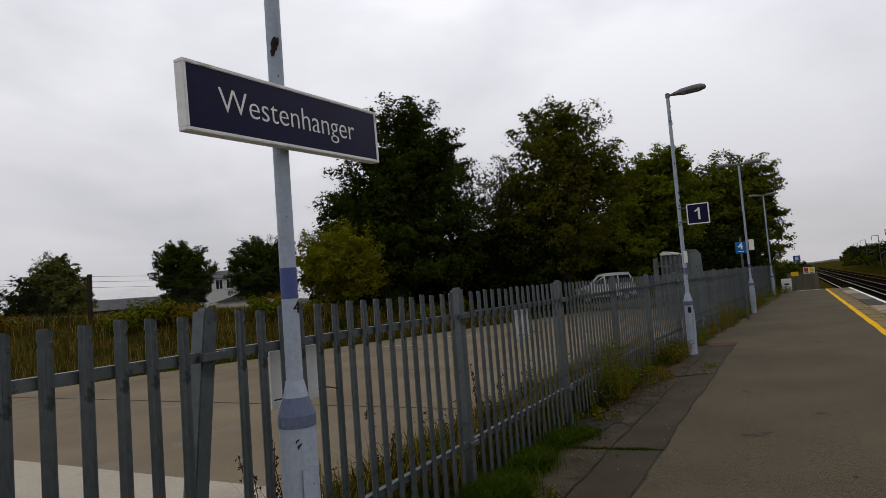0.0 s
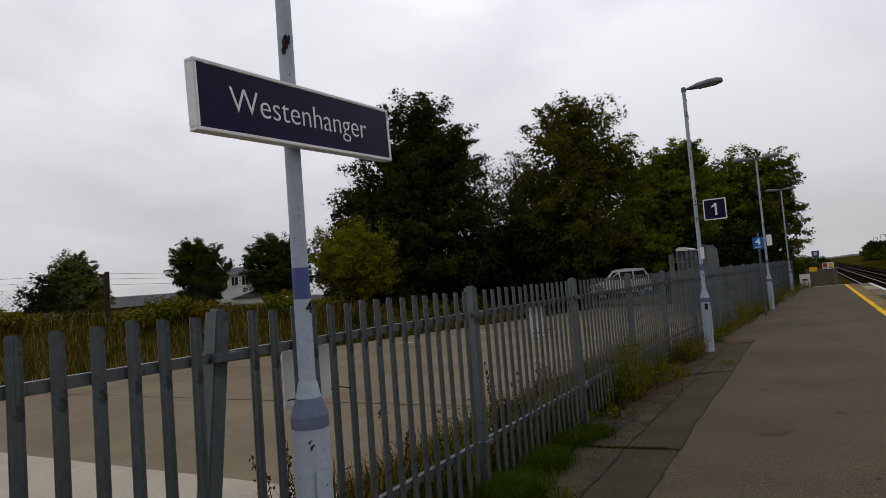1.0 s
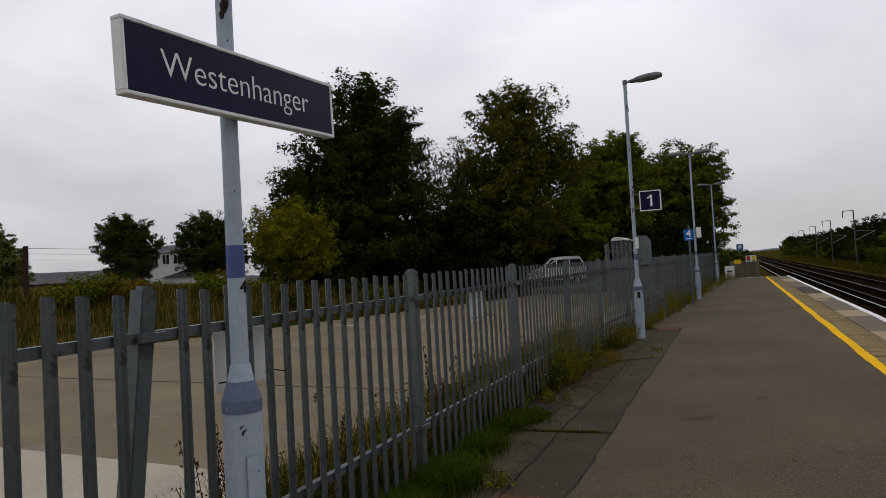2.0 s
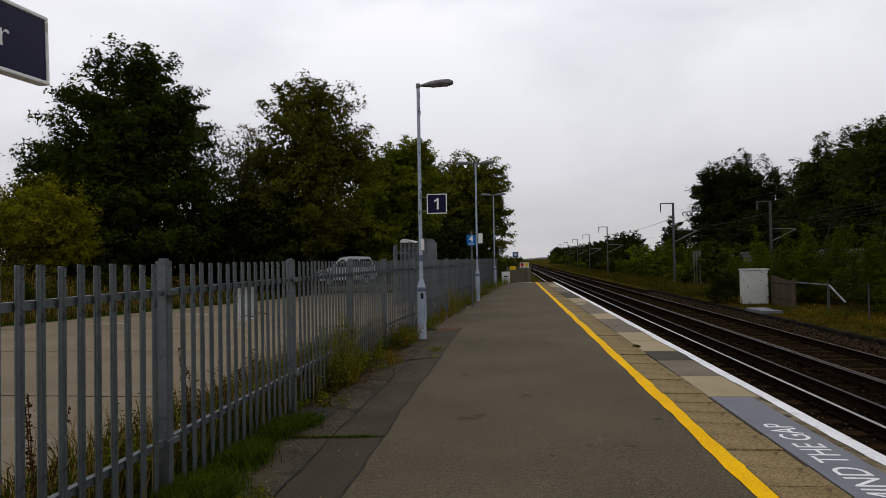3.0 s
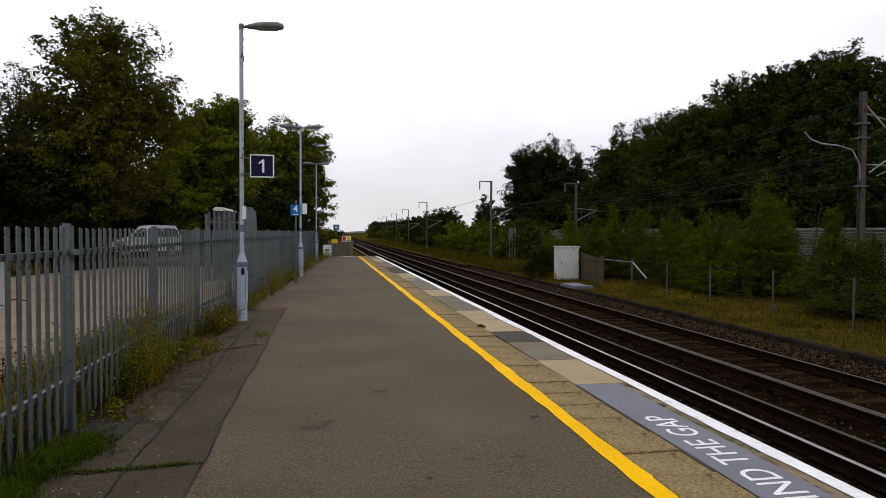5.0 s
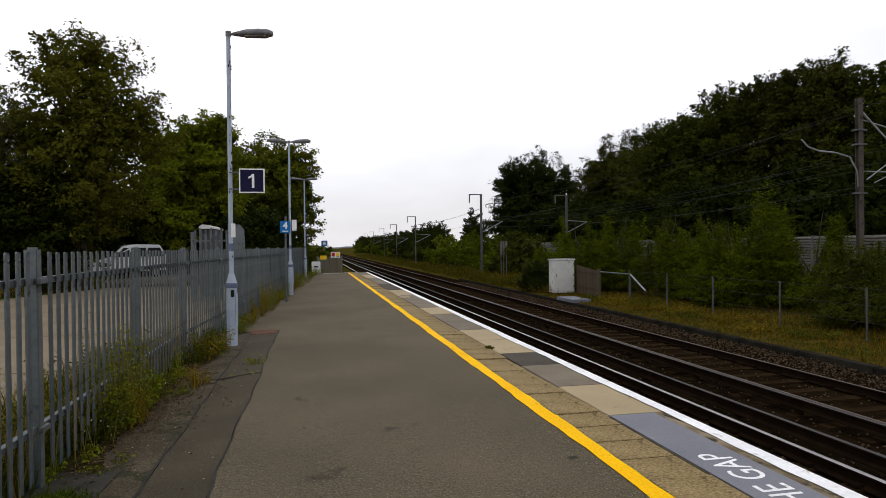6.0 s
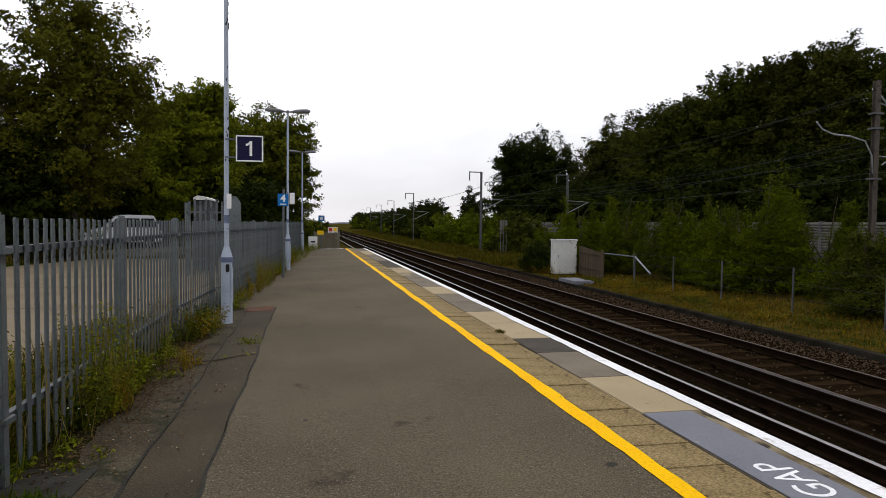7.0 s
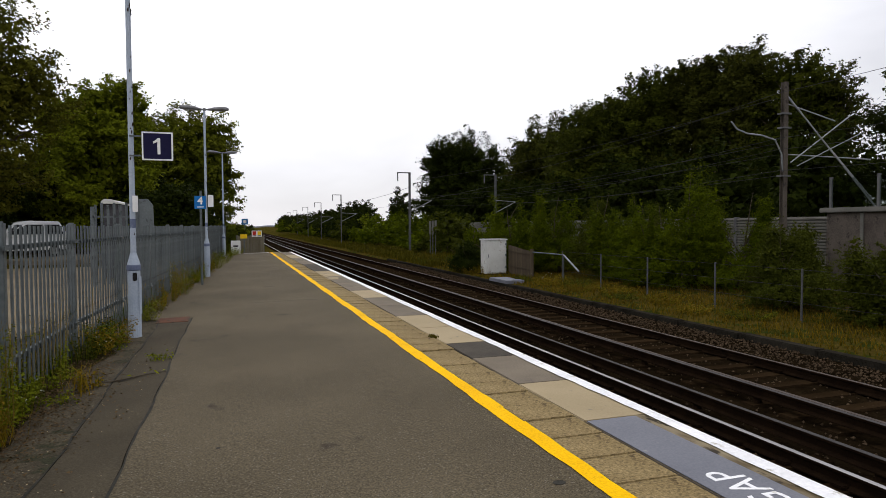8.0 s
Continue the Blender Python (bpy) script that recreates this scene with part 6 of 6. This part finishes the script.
def noise_barrier():
    f = tagged(new("noise_barrier"), "ribbed grey acoustic barrier along the fast line", "barrier", "", "structure")
    x = 22.2
    y = 22.2
    k = 0
    while y < 95:
        part("barrier_post", boxed(x - 0.1, x + 0.1, y - 0.08, y + 0.08, -0.9, 1.95), M["mast"], f)
        bm = bmesh.new()
        prof = [(0.06, -0.9)]
        for i in range(22):
            z = -0.9 + i * 0.128
            prof += [(-0.10, z + 0.012), (-0.10, z + 0.07), (0.0, z + 0.085), (0.0, z + 0.127)]
        prof += [(0.06, -0.9 + 22 * 0.128)]
        prism(bm, [(x + u, v) for u, v in prof], "y", y + 0.08, min(y + 4.92, 95))
        part("ribbed_panel", bm, M["barrier"], f)
        y += 5.0
        k += 1
    c = thing("bridge_parapet", pose(0, 0, 0), "grey concrete bridge abutment with a glass screen on top", "bridge")
    part("abutment", boxed(18.75, 23.5, 6.0, 19.4, -0.9, 2.0, bevel=0.03), M["mast_brown"], c)
    for i in range(6):
        part("rib", boxed(18.7, 18.749, 18.0 - i * 1.9, 18.12 - i * 1.9, -0.7, 1.98, bevel=0.008), M["barrier"], c)
    part("coping", boxed(18.6, 23.6, 5.8, 19.55, 2.0, 2.16, bevel=0.02), M["barrier"], c)
    for i in range(8):
        part("screen_post", boxed(18.85, 18.93, 19.3 - i * 1.7, 19.38 - i * 1.7, 2.16, 3.2), M["mast"], c)
    for i in range(7):
        part("screen_panel", boxed(18.88, 18.895, 17.68 - i * 1.7, 19.3 - i * 1.7, 2.2, 3.15), M["screen_glass"], c, "clear tinted glass panel")


def mast(x, y, h, arm, label, reach=2.6, z0=-0.5, b=0.105, column="mast"):
    t = thing("catenary_mast", pose(x, y, z0), label, "mast", "masts of the overhead line")
    bm = bmesh.new()
    box(bm, -b, b, -b, -b + 0.02, 0, h)
    box(bm, -b, b, b - 0.02, b, 0, h)
    box(bm, -0.012, 0.012, -b + 0.0202, b - 0.0202, 0, h)
    part("column", bm, M[column], t)
    if arm:
        part("registration_tube", tubed([(0, 0, h - 2.3), (arm * reach, 0, h - 1.5)], 0.03, 6), M["wire_light"], t)
        part("top_tube", tubed([(0, 0, h - 0.9), (arm * reach, 0, h - 1.2)], 0.025, 6), M["wire_light"], t)
        part("drop_tube", tubed([(arm * reach, 0, h - 1.2), (arm * reach * 0.95, 0, h - 2.4)], 0.02, 6), M["wire_light"], t)
        part("insulator", tubed([(arm * 0.15, 0, h - 2.26), (arm * 0.55, 0, h - 2.13)], 0.06, 8), M["rail_rust"], t)
    return t


def portal_mast(x, y, h, side=-1):
    t = mast(x, y, h, 0, "grey overhead line mast with a short top arm", b=0.08 if y < 70 else 0.055)
    part("top_arm", boxed(min(0, side * 1.0), max(0, side * 1.0), -0.05, 0.05, h - 0.08, h), M["mast"], t)
    part("drop_arm", boxed(side * 1.0 - 0.04, side * 1.0 + 0.04, -0.04, 0.04, h - 0.75, h), M["mast"], t)
    part("registration_tube", tubed([(0.1, 0, h - 3.2), (1.9, 0, h - 2.3)], 0.035, 6), M["wire_light"], t)
    part("strut", tubed([(0.1, 0, h - 2.2), (1.9, 0, h - 2.3)], 0.025, 6), M["wire_light"], t)


def overhead_line():
    m = mast(20.1, 22.5, 7.05, 0, "tall brown grey overhead line mast with stays and tubes", column="mast_brown", b=0.088)
    m.matrix_basis = pose(20.1, 22.5, -0.6) @ Matrix.Scale(1.1, 4)
    h = 7.05
    arc = [(-0.05, 0, 3.9), (-0.1, 0, 4.5), (-0.35, 0.05, 5.0), (-0.9, 0.1, 5.15), (-1.5, 0.15, 5.2), (-1.9, 0.2, 5.35), (-2.15, 0.2, 5.6)]
    part("swan_neck_tube", tubed(arc, 0.03, 6), M["wire_light"], m, "pale swan neck tube")
    for a, b, r in (((0.1, 0, 6.6), (3.6, -1.2, 2.0), 0.05), ((0.15, 0, 6.5), (3.0, -1.0, 2.9), 0.03), ((0.2, -0.1, 4.2), (2.4, -0.6, 5.9), 0.04), ((0.2, 0, 4.5), (3.4, -0.6, 4.35), 0.035), ((0.6, 0, 4.1), (2.8, -0.8, 5.3), 0.035), ((0.1, 0, 6.3), (1.9, -0.4, 5.7), 0.035)):
        part("stay", tubed([a, b], r * 0.62, 6), M["wire_light"], m)
    for z in (3.7, 5.4, 5.9):
        part("bracket", boxed(-0.2, 0.2, -0.13, 0.13, z, z + 0.06), M["mast"], m)
    portal_mast(20.8, 53.3, 6.43, -1)
    portal_mast(13.4, 53.9, 6.52, -1)
    for x, y, h in ((11.9, 80.0, 5.9), (12.6, 104.0, 5.8), (13.6, 132.0, 5.9), (15.0, 170, 6.2), (17, 215, 6.6), (24, 150, 6.4), (27, 190, 6.6)):
        portal_mast(x, y, h, -1)
    w = thing("overhead_wires", pose(0, 0, 0), "thin dark overhead wires", "wires", kind="structure")
    def wire(a, b, sag=0.3, r=0.01):
        a, b = Vector(a), Vector(b)
        part("wire", tubed([a.lerp(b, k / 8) - Vector((0, 0, sag * 4 * (k / 8) * (1 - k / 8))) for k in range(9)], r, 4), M["wire"], w)
    for z1, z2 in ((6.3, 5.6), (4.7, 4.2), (4.3, 3.9), (3.55, 3.5)):
        wire((19.85, 22.6, 1.1 * z1 - 0.2), (20.4, 53.3, z2), 0.35)
        wire((19.85, 22.6, 1.1 * z1 - 0.2), (17.2, -8, 1.1 * z1), 0.3)
        wire((19.85, 22.6, 1.1 * z1 - 0.4), (13.8, 53.9, z2 - 0.2), 0.4)
    wire((13.4, 53.9, 4.8), (11.9, 80, 4.4), 0.3, 0.016)
    wire((20.8, 53.3, 5.0), (24, 150, 5.0), 0.4, 0.016)


def platform_end():
    g = thing("end_barrier", pose(0, 0, 0), "weathered timber barrier with warning signs at the platform end", "barrier")
    for x in (-0.25, 0.65, 1.5):
        part("post", boxed(x - 0.05, x + 0.05, 48.75, 48.85, -0.75, 1.05), M["barrier"], g)
    for i in range(18):
        x = -0.2 + i * 0.095
        part("board", boxed(x, x + 0.085, 48.7, 48.74, -0.7, 0.98), M["wood_pale"], g)
    s = thing("warning_sign", pose(1.05, 48.66, 1.12) @ Matrix.Scale(0.8, 4), "white warning sign with red and yellow symbols", "sign")
    part("panel", boxed(-0.42, 0.42, -0.02, 0.0, -0.25, 0.28), M["sign_white"], s)
    part("red_symbol", boxed(-0.35, -0.06, -0.028, -0.02, -0.1, 0.22), M["red_sign"], s)
    part("yellow_symbol", boxed(0.06, 0.35, -0.028, -0.02, -0.1, 0.22), M["yellow_sign"], s)
    for k in (-0.35, 0.06):
        part("text_bar", boxed(k, k + 0.29, -0.028, -0.02, -0.2, -0.14), M["black"], s)
    y = thing("yellow_sign", pose(0.2, 47.9, 0), "small yellow sign on a post", "sign")
    part("panel", boxed(-0.25, 0.2, -0.02, 0, 0.82, 1.1), M["yellow_sign"], y)
    part("post", boxed(-0.04, 0.04, 0.002, 0.06, -0.75, 0.9), M["galv"], y)
    w = thing("white_bin", pose(-0.35, 46.8, -0.4), "white box beside the platform end", "box")
    part("body", boxed(-0.3, 0.3, -0.25, 0.25, 0, 1.1, bevel=0.02), M["sign_white"], w)
    part("label_bar", boxed(-0.15, 0.15, -0.262, -0.25, 0.7, 0.8), M["black"], w)
    b = thing("blue_sign", pose(0.5, 62.8, -0.4), "blue sign on a post beyond the platform", "sign")
    part("panel", boxed(-0.28, 0.28, -0.02, 0, 2.2, 2.72), M["blue_sign"], b)
    part("symbol", boxed(-0.13, 0.13, -0.03, -0.02, 2.32, 2.6), M["sign_white"], b)
    part("post", boxed(-0.05, 0.05, 0.002, 0.08, -0.4, 2.7), M["galv"], b)


build_ground()
yard()
platform()
railway()
lamps()
trees_left()
trees_right()
backdrop()
planting()
bank_fence()
house()
van()
hut()
notice_board()
relay_cabinet()
wire_fence()
noise_barrier()
overhead_line()
platform_end()
edge_slabs()
palisade()
